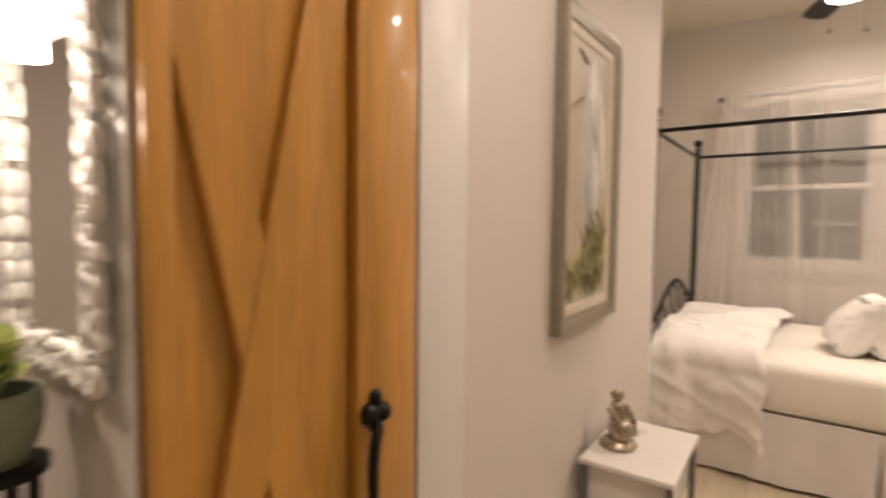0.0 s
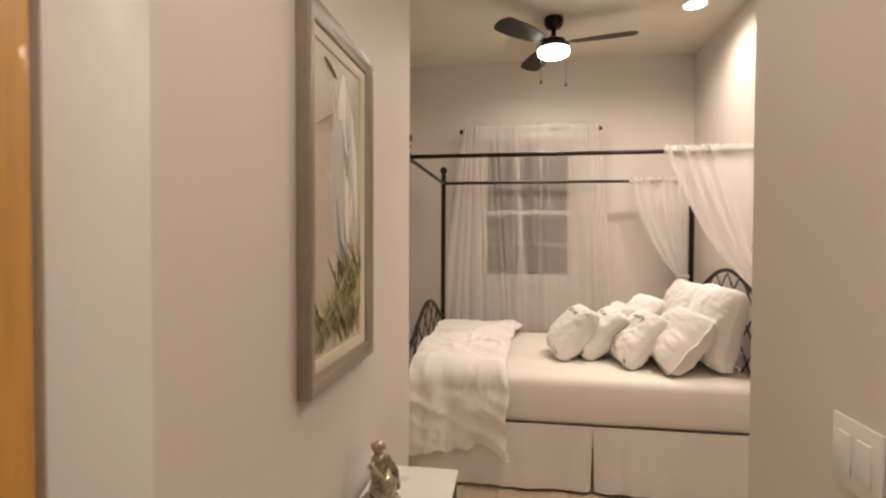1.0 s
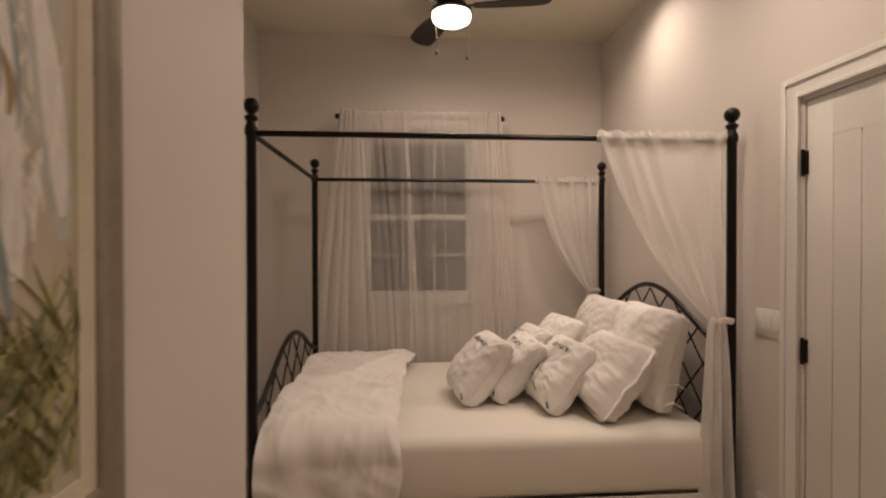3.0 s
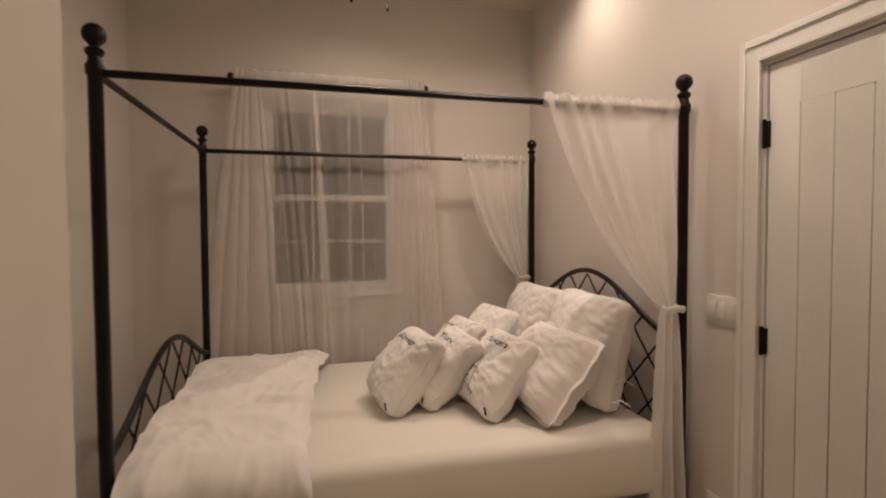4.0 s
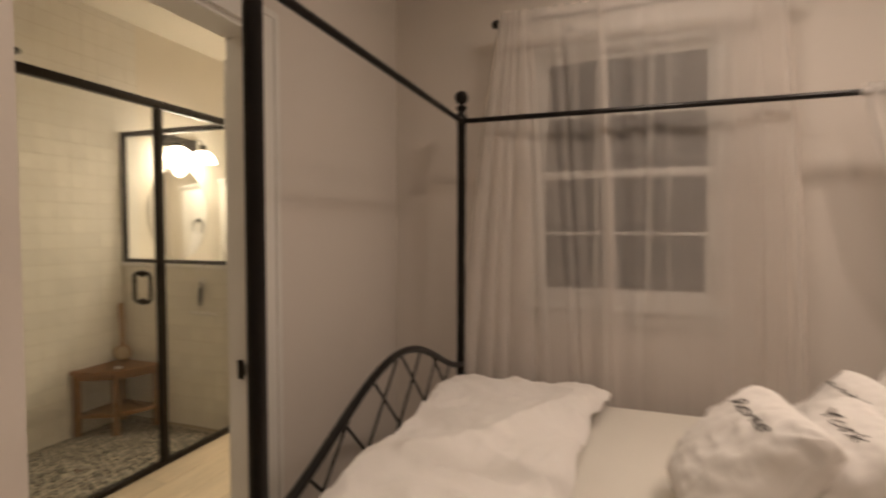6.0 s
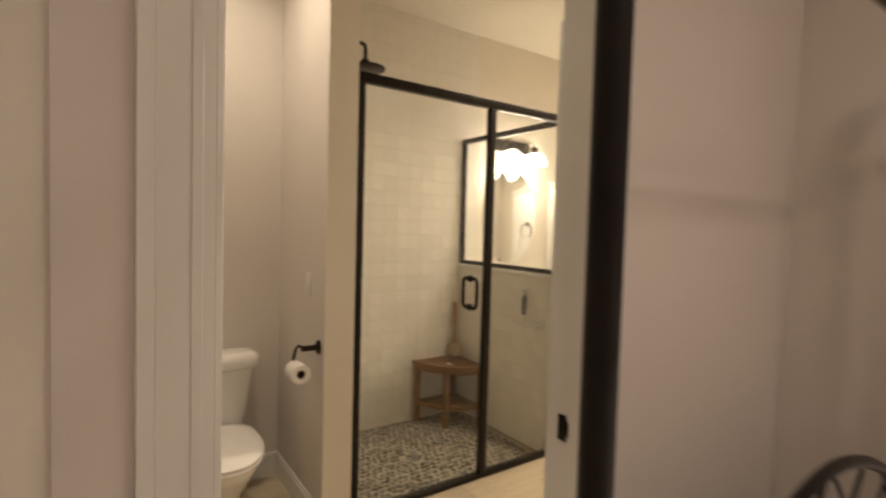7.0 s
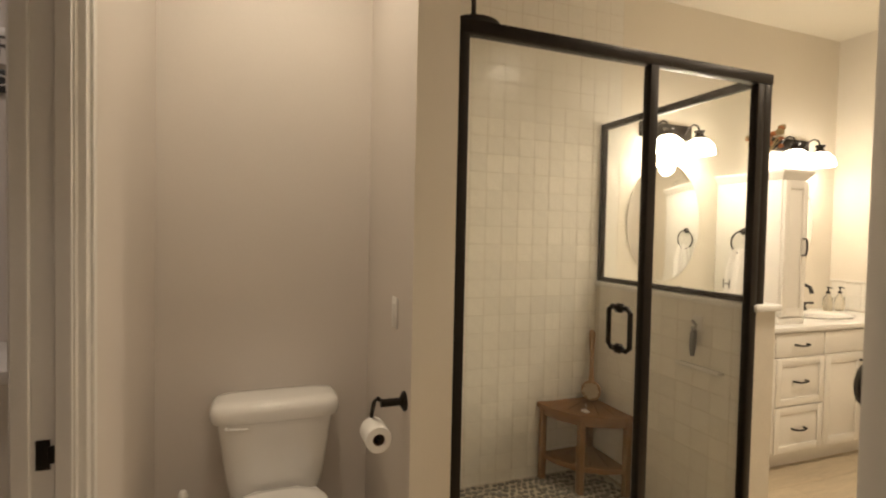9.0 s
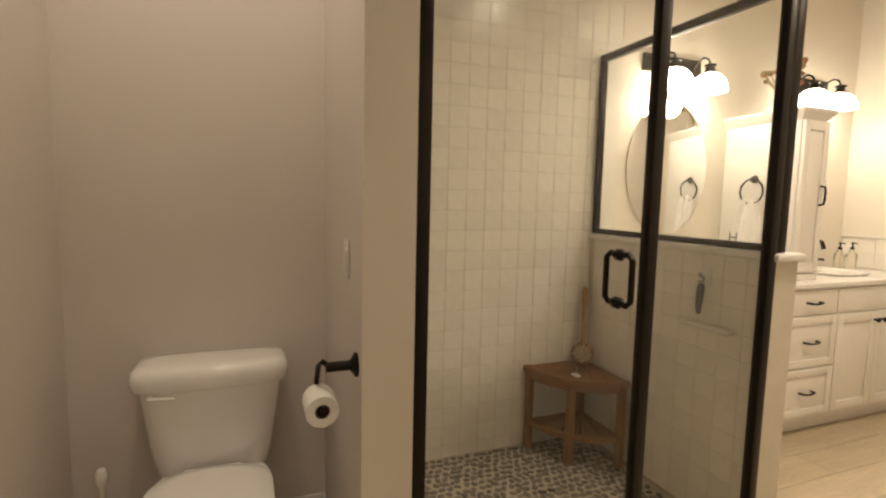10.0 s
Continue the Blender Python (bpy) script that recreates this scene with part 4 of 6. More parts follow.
strokes("green_leaf", (0.24, 0.23, 0.11), 95, lambda: (lambda y: (y, u(0.0, grow(y)), u(0.04, 0.12), u(-0.7, 0.7), u(0.004, 0.010)))(u(0.02, 0.98)), "green brush strokes")
strokes("light_leaf", (0.42, 0.38, 0.18), 120, lambda: (lambda y: (y, u(0.0, grow(y)), u(0.04, 0.13), u(-0.8, 0.6), u(0.003, 0.008)))(u(0.02, 0.98)), "yellow-green brush strokes")
strokes("dark_stem", (0.04, 0.045, 0.035), 20, lambda: (u(0.48, 0.72), u(0.10, 0.28), u(0.04, 0.11), u(-0.3, 0.3), u(0.003, 0.007)), "dark brush strokes")

# ---- nightstand and figurine ----
NX0, NX1, NY0, NY1, NZ = -0.40, -0.10, 1.80, 2.245, 0.61
WHITE = mat("white_lacquer", (0.78, 0.75, 0.71), 0.3, vary=0.03, bump=0.02)
ns = thing("nightstand", ((NX0 + NX1) / 2, (NY0 + NY1) / 2, 0), "small white nightstand with grey metal legs", "nightstand")
part("tabletop", cube(NX0, NX1, NY0, NY1, NZ - 0.022, NZ, 0.006, 3), WHITE, ns)
part("drawer_box", cube(NX0 + 0.02, NX1 - 0.025, NY0 + 0.025, NY1 - 0.025, NZ - 0.19, NZ - 0.022, 0.004), WHITE, ns)
PEW = mat("grey_metal_leg", (0.18, 0.17, 0.16), 0.4, metal=0.7, vary=0.1, bump=0.03)
for x in (NX0 + 0.016, NX1 - 0.016):
    for y in (NY0 + 0.016, NY1 - 0.016):
        part("leg", cube(x - 0.010, x + 0.010, y - 0.010, y + 0.010, 0, NZ - 0.022, 0.003), PEW, ns, "grey metal leg")
part("lower_shelf", cube(NX0 + 0.02, NX1 - 0.02, NY0 + 0.02, NY1 - 0.02, 0.16, 0.178, 0.004), WHITE, ns)
bm = bmesh.new()
fx, fy = -0.320, 1.97
lathe(bm, (fx, fy, NZ), [(0, 0), (0.055, 0), (0.058, 0.008), (0.05, 0.02), (0.03, 0.03)], 14)
ball(bm, (fx + 0.012, fy - 0.01, NZ + 0.055), 0.040, 0.9)
ball(bm, (fx - 0.004, fy + 0.008, NZ + 0.10), 0.028, 1.5)
ball(bm, (fx - 0.006, fy + 0.004, NZ + 0.158), 0.018, 1.1)
tube(bm, [(fx - 0.02, fy - 0.02, NZ + 0.12), (fx + 0.02, fy - 0.04, NZ + 0.08), (fx + 0.035, fy - 0.03, NZ + 0.045)], 0.011)
tube(bm, [(fx + 0.01, fy + 0.03, NZ + 0.12), (fx + 0.03, fy + 0.045, NZ + 0.075), (fx + 0.04, fy + 0.03, NZ + 0.03)], 0.012)
for v in bm.verts:
    v.co += Vector((0.006 * wobble(v.co.x, v.co.y, v.co.z, 45), 0.006 * wobble(v.co.y, v.co.z, v.co.x, 45), 0))
bm.transform(Matrix.Translation((fx, fy, NZ)) @ Matrix.Scale(1.14, 4) @ Matrix.Translation((-fx, -fy, -NZ)))
single("figurine", bm, mat("antique_silver_bronze", (0.36, 0.30, 0.22), 0.28, metal=0.75, vary=0.6, scale=30, grain=90, bump=0.4), "small silver and bronze abstract figurine on the nightstand", "figurine")

# ---- barn-style door in the hallway ----
BD0, BD1, BX = 0.43, 0.862, -0.352
bd = thing("barn_door", (BX, (BD0 + BD1) / 2, 0), "honey-stained pine barn door with crossed braces", "door")
part("door_panel", cube(BX - 0.045, BX - 0.022, BD0 + 0.001, BD1 - 0.001, 0.02, 2.3, 0.002, 1), OAK, bd)
part("stile", cube(BX - 0.022, BX, BD1 - 0.138, BD1, 0.02, 2.3, 0.004), OAK, bd)
part("stile", cube(BX - 0.022, BX, BD0, BD0 + 0.03, 0.02, 2.3, 0.004), OAK, bd)
for z0, z1 in ((0.02, 0.14), (2.18, 2.3)):
    part("rail", cube(BX - 0.022, BX, BD0 + 0.031, BD1 - 0.139, z0, z1, 0.004), OAK, bd)
mid_y, mid_z = (BD0 + 0.055 + BD1 - 0.098) / 2, 1.2
for s in (-1, 1):
    bm = bmesh.new()
    half = (BD1 - BD0 - 0.153) / 2
    ang = math.atan(0.21)
    box(bm, -0.022, -0.001 - 0.003 * (s > 0), -0.032, 0.032, -0.68, 0.68, 0.003, 1)
    bm.transform(Matrix.Translation((BX, mid_y - 0.055, 1.225)) @ Matrix.Rotation(s * ang, 4, "X"))
    part("brace", bm, OAK, bd)
HY = 0.757
hb = part("handle", tube(bmesh.new(), [(BX + 0.006, HY, 1.092), (BX + 0.022, HY - 0.010, 1.086), (BX + 0.030, HY - 0.026, 1.070), (BX + 0.030, HY - 0.030, 1.04), (BX + 0.030, HY - 0.030, 0.885), (BX + 0.028, HY - 0.026, 0.855), (BX + 0.020, HY - 0.010, 0.84), (BX + 0.006, HY, 0.834)], 0.0085, 8), IRON, bd, "black iron pull handle")
bm = bmesh.new()
for z, s in ((1.098, 1), (0.828, -1)):
    lathe(bm, (BX, HY, z), [(0.030, 0), (0.030, 0.004), (0.022, 0.010), (0, 0.012)], 4, "X")
    ball(bm, (BX + 0.006, HY - 0.014, z + s * 0.008), 0.017, 1.0, 10)
    ball(bm, (BX + 0.006, HY + 0.014, z + s * 0.004), 0.016, 1.0, 10)
    ball(bm, (BX + 0.006, HY, z + s * 0.028), 0.011, 1.5, 10)
part("handle_plate", bm, IRON, hb)
bm = bmesh.new()
box(bm, -0.4195, -0.352, 0.872, 1.02, 0, 2.42, 0.003)
box(bm, -0.4195, -0.346, 0.4215, 1.02, 2.42, 2.52, 0.003)
box(bm, -0.4195, -0.40, 0.4295, 0.872, 0, 2.42)
box(bm, -0.56, -0.372, 0.4205, 0.4285, 0, 2.42, 0.002)
tagged(part("trim_barn_door", bm, TRIM, None, "white painted casing beside the barn door"), category="door casing", kind="structure")

# ---- ornate mirror, plant and lamp beside the barn door ----
PLASTER = mat("white_carved_plaster", (0.78, 0.75, 0.71), 0.55, vary=0.08, scale=14, grain=70, bump=0.2)
mir = thing("ornate_mirror", (-0.56, 0.41, 1.205), "wall mirror in a white carved openwork frame", "mirror")
MX0, MX1, MZ0, MZ1 = -0.74, -0.385, 1.205, 1.67
part("mirror_glass", cube(MX0 + 0.06, MX1 - 0.06, 0.410, 0.4145, MZ0 + 0.06, MZ1 - 0.06), MIRROR, mir, "silvered mirror glass")
part("frame_back", cube(MX0 + 0.03, MX1 - 0.03, 0.4145, 0.4195, MZ0 + 0.03, MZ1 - 0.03), PLASTER, mir)
rng = random.Random(9)
edge = [(MX0 + 0.032 + (MX1 - MX0 - 0.064) * i / 10, z) for i in range(11) for z in (MZ0 + 0.032, MZ1 - 0.032)] + [(x, MZ0 + 0.032 + (MZ1 - MZ0 - 0.064) * i / 13) for i in range(1, 13) for x in (MX0 + 0.032, MX1 - 0.032)]
for x, z in edge:
    bm = bmesh.new()
    for k in range(3):
        a = rng.uniform(0, 6.28)
        tube(bm, [(x + 0.021 * math.cos(a + 0.45 * j) * (1 - j * 0.065), 0.4075 - 0.0004 * j - 0.0015 * k, z + 0.021 * math.sin(a + 0.45 * j) * (1 - j * 0.065)) for j in range(12)], [0.0065, 0.0075, 0.008, 0.0078, 0.0072, 0.0066, 0.006, 0.0054, 0.0048, 0.0042, 0.0036, 0.003], 8)
    part("scroll", bm, PLASTER, mir)
sc = thing("wall_lamp", (-0.50, 0.40, 1.575), "small lit wall lamp above the mirror", "wall lamp")
part("arm", tube(bmesh.new(), [(-0.50, 0.418, 1.72), (-0.50, 0.38, 1.72), (-0.50, 0.362, 1.66)], 0.008), PLASTER, sc)
part("lamp_glass", lathe(bmesh.new(), (-0.50, 0.362, 1.575), [(0.034, 0), (0.032, 0.03), (0.026, 0.06), (0.010, 0.08), (0, 0.081)], 18), GLOBE, sc, "glowing frosted shade")
LEAF = mat("pale_green_leaf", (0.30, 0.34, 0.10), 0.55, vary=0.25, scale=20, grain=80, bump=0.1)
PETAL = mat("cream_green_petal", (0.66, 0.64, 0.36), 0.6, vary=0.2, scale=20, grain=80, bump=0.1)
con = thing("plant_stand", (-0.535, 0.35, 0), "tall slim black iron plant stand", "plant stand")
part("top_plate", lathe(bmesh.new(), (-0.535, 0.35, 1.115), [(0, 0), (0.045, 0), (0.045, 0.012), (0, 0.012)], 24), IRON, con)
for k in range(3):
    a = k * 2.094
    part("leg", tube(bmesh.new(), [(-0.535 + 0.04 * math.cos(a), 0.35 + 0.04 * math.sin(a), 1.115), (-0.535 + 0.025 * math.cos(a), 0.35 + 0.025 * math.sin(a), 0.6), (-0.535 + 0.055 * math.cos(a), 0.35 + 0.055 * math.sin(a), 0.0)], 0.007), IRON, con)
pl = thing("potted_plant", (-0.535, 0.35, 1.127), "cream flowers and leaves in a grey-green glass pot", "plant")
part("pot", lathe(bmesh.new(), (-0.535, 0.35, 1.127), [(0, 0), (0.025, 0), (0.038, 0.03), (0.042, 0.06), (0.04, 0.085), (0.036, 0.084), (0.034, 0.02), (0, 0.015)], 20), mat("grey_green_glazed_pot", (0.22, 0.24, 0.17), 0.25, vary=0.2, scale=12, bump=0.05), pl)
rng = random.Random(2)
for k in range(34):
    a, e, l = rng.uniform(0, 6.28), rng.uniform(0.5, 1.4), rng.uniform(0.05, 0.10)
    base = Vector((-0.535, 0.35, 1.20))
    way = Vector((math.cos(a) * math.cos(e), math.sin(a) * math.cos(e) * 0.4, math.sin(e)))
    side = way.cross(Vector((0, 0, 1))).normalized()

    def leaf_at(p, q, base=base, way=way, side=side, l=l):
        w = 0.018 * math.sin(math.pi * min(1, p * 0.97 + 0.03)) ** 0.8
        return base + way * (0.03 + l * p) + side * w * (2 * q - 1) + Vector((0, 0, -0.05 * p * p + 0.008 * abs(2 * q - 1)))
    part("leaf" if k % 3 else "petal", sheet(bmesh.new(), leaf_at, 6, 2), LEAF if k % 3 else PETAL, pl)


# ---- shower ----
SX, SY0, SY1, SM, SH = -2.40, 3.887, 5.335, 4.725, 2.175
BACK = -3.4975
sh = thing("shower_enclosure", (SX, 4.61, 0), "glass shower enclosure in a black metal frame", "shower")


def bar(name, b, owner, label=""):
    return part(name, cube(*b, r=0.003), BRONZE, owner, label)


bar("left_jamb", (SX - 0.02, SX + 0.02, SY0, SY0 + 0.045, 0.0, SH - 0.045), sh)
bar("header", (SX - 0.023, SX + 0.023, SY0, SY1 + 0.045, SH - 0.045, SH), sh)
bar("corner_post", (SX - 0.02, SX + 0.02, SY1 - 0.042, SY1 - 0.002, 0.0, SH - 0.045), sh)
bar("middle_post", (SX - 0.02, SX + 0.02, SM - 0.02, SM + 0.022, 0.03, SH - 0.045), sh)
bar("sill", (SX - 0.022, SX + 0.022, SY0 + 0.045, SY1 - 0.042, 0.0, 0.03), sh)
bar("side_header", (BACK + 0.03, SX - 0.023, SY1 + 0.003, SY1 + 0.038, SH - 0.04, SH - 0.002), sh)
bar("side_sill", (BACK + 0.03, SX - 0.02, SY1 + 0.003, SY1 + 0.038, 1.163, 1.192), sh)
bar("side_jamb", (BACK, BACK + 0.03, SY1 + 0.003, SY1 + 0.038, 1.163, SH - 0.002), sh)
bar("side_corner", (SX - 0.02, SX + 0.02, SY1 - 0.002, SY1 + 0.042, 1.163, SH - 0.045), sh)
gd = part("door_glass", cube(SX - 0.004, SX + 0.004, SY0 + 0.045, SM - 0.02, 0.032, SH - 0.046), CLEAR, sh, "clear glass door")
part("fixed_glass", cube(SX - 0.004, SX + 0.004, SM + 0.022, SY1 - 0.042, 0.03, SH - 0.045), CLEAR, sh, "clear fixed glass panel")
part("side_glass", cube(BACK + 0.03, SX - 0.02, SY1 + 0.016, SY1 + 0.024, 1.192, SH - 0.04), CLEAR, sh, "clear side glass panel")
for o in bpy.data.objects:
    if o.name.split(".")[0] in ("door_glass", "fixed_glass", "side_glass", "pane"):
        o.visible_shadow = False
for s in (1, -1):
    hx = SX + s * 0.062
    h = part("handle", tube(bmesh.new(), [(SX + s * 0.004, 4.605, 1.165), (hx - s * 0.02, 4.605, 1.172), (hx, 4.605, 1.155), (hx, 4.605, 1.09), (hx, 4.605, 1.02), (hx - s * 0.02, 4.605, 1.003), (SX + s * 0.004, 4.605, 1.01)], 0.0105, 10), BRONZE, gd, "black D-shaped pull handle")
    for z in (1.168, 1.007):
        part("handle_collar", lathe(bmesh.new(), (SX + s * 0.004, 4.605, z), [(0.02, 0), (0.02, 0.006), (0.014, 0.012), (0.012, 0.02)], 14, "X" if s > 0 else "-X"), BRONZE, gd)

cap = part("trim_half_wall", cube(BACK, -2.365, 5.318, 5.478, HW, HW + 0.03, 0.006), MARBLE, None, "white stone cap on the half wall")
tagged(cap, category="wall cap", kind="structure")

head = thing("rain_shower", (-2.76, 3.887, 2.30), "black rain shower head on a bent arm", "shower head")
part("flange", lathe(bmesh.new(), (-2.76, 3.887, 2.455), [(0, 0.014), (0.028, 0.012), (0.03, 0.0)], 16, "Y"), BRONZE, head)
part("arm", tube(bmesh.new(), [(-2.76, 3.89, 2.455), (-2.76, 4.07, 2.455), (-2.76, 4.10, 2.445), (-2.76, 4.105, 2.42), (-2.76, 4.105, 2.36)], 0.011), BRONZE, head)
part("rain_disc", lathe(bmesh.new(), (-2.76, 4.105, 2.31), [(0, 0.0), (0.095, 0.0), (0.11, 0.006), (0.112, 0.014), (0.06, 0.028), (0.028, 0.04), (0.018, 0.06), (0, 0.062)], 28), BRONZE, head)

# teak corner stool
KX, KY, KR, PAN = BACK + 0.015, 5.310, 0.405, -0.066
st = thing("corner_stool", (KX + 0.2, KY - 0.2, PAN), "quarter-round teak corner stool with a lower shelf", "stool")


def quarter(r0, r1, a0, a1, z0, z1, n=6):
    bm = bmesh.new()
    pts = [(r1, a0 + (a1 - a0) * i / n) for i in range(n + 1)] + ([(r0, a1 + (a0 - a1) * i / n) for i in range(n + 1)] if r0 > 0.01 else [(0.0, 0.0)])
    lo = [bm.verts.new((KX + r * math.sin(radians(a)), KY - r * math.cos(radians(a)), z0)) for r, a in pts]
    hi = [bm.verts.new((v.co.x, v.co.y, z1)) for v in lo]
    bm.faces.new(lo[::-1])
    bm.faces.new(hi)
    for i in range(len(lo)):
        j = (i + 1) % len(lo)
        bm.faces.new((lo[i], lo[j], hi[j], hi[i]))
    bmesh.ops.recalc_face_normals(bm, faces=bm.faces[:])
    return bm


part("seat_rim", quarter(KR - 0.045, KR, 0, 90, 0.383, 0.412, 20), TEAK, st)
for k in range(6):
    part("seat_slat", quarter(0.0, KR - 0.047, k * 15 + 0.5, k * 15 + 14.5, 0.387, 0.409, 3), TEAK, st)
part("apron", quarter(KR - 0.035, KR - 0.018, 3, 87, 0.345, 0.383, 20), TEAK, st)
part("shelf_rim", quarter(KR - 0.06, KR - 0.028, 2, 88, 0.070, 0.100, 20), TEAK, st)
for k in range(5):
    part("shelf_slat", quarter(0.0, KR - 0.062, k * 18 + 1, k * 18 + 17, 0.075, 0.093, 3), TEAK, st)
for r, a in ((0.03, 45), (KR - 0.028, 4), (KR - 0.028, 86), (KR - 0.028, 45)):
    x, y = KX + r * math.sin(radians(a)), KY - r * math.cos(radians(a))
    part("leg", cube(x - 0.019, x + 0.019, y - 0.019, y + 0.019, PAN, 0.383, 0.004), TEAK, st)
br = thing("bath_brush", (-3.40, 5.22, 0.412), "wooden long-handled bath brush leaning in the corner", "brush")
PALE = mat("pale_brush_wood", (0.30, 0.17, 0.075), 0.5, vary=0.18, scale=8, grain=40, bump=0.05, stretch=(4, 4, 0.7))
lean = Matrix.Translation((-3.385, 5.235, 0.415)) @ Matrix.Rotation(radians(-8), 4, "Y") @ Matrix.Rotation(radians(-5), 4, "X") @ Matrix.Rotation(radians(40), 4, "Z")
bm = bmesh.new()
lathe(bm, (0, 0, 0.064), [(0, -0.014), (0.058, -0.012), (0.064, 0), (0.058, 0.012), (0, 0.014)], 24, "Y")
bm.transform(lean)
bh = part("brush_head", bm, PALE, br)
bm = bmesh.new()
tube(bm, [(0, 0, 0.11), (0, 0.004, 0.16), (0, 0.006, 0.26), (0, 0.008, 0.36), (0, 0.006, 0.42), (0, 0, 0.445)], [0.024, 0.015, 0.014, 0.019, 0.021, 0.012], 10)
bm.transform(lean)
part("handle", bm, PALE, br)
bm = bmesh.new()
for i in range(40):
    a, r = i * 2.4, 0.050 * math.sqrt(i / 40)
    lathe(bm, (r * math.cos(a), -0.013, 0.064 + r * math.sin(a)), [(0.006, 0), (0.005, 0.012), (0, 0.013)], 6, "-Y")
bm.transform(lean)
tagged(part("bristles", bm, mat("cream_bristle", (0.70, 0.62, 0.45), 0.8, vary=0.2, bump=0.2), bh, "cream bristle tufts"), kind="stuff")
so = thing("razor", (-3.28, 5.13, 0.412), "small silver razor lying on the stool", "razor")
STEEL = mat("brushed_steel", (0.6, 0.6, 0.6), 0.25, metal=1, vary=0.05, bump=0.02)
part("grip", tube(bmesh.new(), [(-3.34, 5.16, 0.418), (-3.29, 5.13, 0.420), (-3.25, 5.10, 0.418)], 0.005), STEEL, so)
part("blade_head", cube(-3.262, -3.215, 5.068, 5.10, 0.4125, 0.423, 0.003), WHITE, so)

# soap ledge and scrubber on the half wall
lg = thing("soap_ledge", (-2.655, 5.31, 0.803), "white ceramic soap ledge on the tiled half wall", "soap ledge")
part("ledge", cube(-2.783, -2.527, 5.285, 5.3335, 0.803, 0.818, 0.006, 3), CHINA, lg)
part("lip", cube(-2.783, -2.527, 5.285, 5.292, 0.818, 0.826, 0.003), CHINA, lg)
SCRUB = mat("grey_rubber", (0.16, 0.16, 0.165), 0.55, vary=0.1, bump=0.1)
sr = thing("scrubber", (-2.695, 5.318, 0.85), "grey rubber scrubber hanging from a clear hook", "scrubber")
part("grip", tube(bmesh.new(), [(-2.69, 5.312, 0.995), (-2.69, 5.308, 0.972), (-2.692, 5.306, 0.905), (-2.693, 5.308, 0.862)], [0.014, 0.022, 0.020, 0.012], 10, flat=0.5), SCRUB, sr)
part("hook", tube(bmesh.new(), [(-2.705, 5.329, 1.022), (-2.695, 5.305, 1.036), (-2.672, 5.303, 1.022), (-2.68, 5.305, 1.002), (-2.70, 5.305, 1.004)], 0.008), mat("grey_plastic", (0.35, 0.35, 0.34), 0.35, bump=0), sr)
part("hook_plate", cube(-2.72, -2.66, 5.3285, 5.3335, 0.985, 1.065, 0.003), CHINA, sr)

# ---- toilet ----
TC = 3.34
to = thing("toilet", (-2.75, TC, 0), "white two-piece toilet with its lid closed", "toilet")


def rounded(cx, cy, hx, hy, z, p=4.0, n=40, shift=0.0):
    out = []
    for i in range(n):
        a = 2 * math.pi * i / n
        c, s = math.cos(a), math.sin(a)
        out.append((cx + hx * math.copysign(abs(c) ** (2 / p), c), cy + hy * math.copysign(abs(s) ** (2 / p), s), z))
    return out


def loft(rings, cap0=True, cap1=True):
    bm = bmesh.new()
    vs = [[bm.verts.new(q) for q in r] for r in rings]
    n = len(vs[0])
    for a, b in zip(vs, vs[1:]):
        for i in range(n):
            bm.faces.new((a[i], a[(i + 1) % n], b[(i + 1) % n], b[i]))
    if cap0:
        bm.faces.new(vs[0][::-1])
    if cap1:
        bm.faces.new(vs[-1])
    bmesh.ops.recalc_face_normals(bm, faces=bm.faces[:])
    return bm


tank = part("tank", loft([rounded(-2.955, TC, 0.060, 0.135, 0.366, 3.0), rounded(-2.955, TC, 0.080, 0.166, 0.374, 3.2), rounded(-2.955, TC, 0.088, 0.180, 0.395, 3.6), rounded(-2.953, TC, 0.093, 0.192, 0.470, 4.2), rounded(-2.950, TC, 0.097, 0.210, 0.600, 4.6), rounded(-2.948, TC, 0.100, 0.226, 0.715, 5)]), CHINA, to)
part("tank_lid", loft([rounded(-2.944, TC, 0.100, 0.228, 0.694, 5), rounded(-2.944, TC, 0.110, 0.241, 0.699, 5), rounded(-2.944, TC, 0.114, 0.247, 0.714, 5), rounded(-2.944, TC, 0.114, 0.247, 0.742, 5), rounded(-2.944, TC, 0.108, 0.241, 0.760, 4.6), rounded(-2.944, TC, 0.094, 0.228, 0.770, 4.4), rounded(-2.944, TC, 0.06, 0.19, 0.774, 4)]), CHINA, to)
lv = part("flush_lever", tube(bmesh.new(), [(-2.846, 3.16, 0.684), (-2.828, 3.16, 0.685), (-2.824, 3.18, 0.686), (-2.824, 3.235, 0.683)], [0.010, 0.008, 0.008, 0.006], 8, flat=0.7), CHINA, tank, "white flush lever")


def bowl(z, back, front, half, k=0.62, n=44):
    out = []
    for i in range(n):
        a = 2 * math.pi * i / n
        c, s = math.cos(a), math.sin(a)
        cx = back + (front - back) * 0.45
        x = cx + (front - cx) * c if c > 0 else cx + (cx - back) * math.copysign(abs(c) ** k, c)
        out.append((x, TC + half * math.copysign(abs(s) ** 0.9, s), z))
    return out


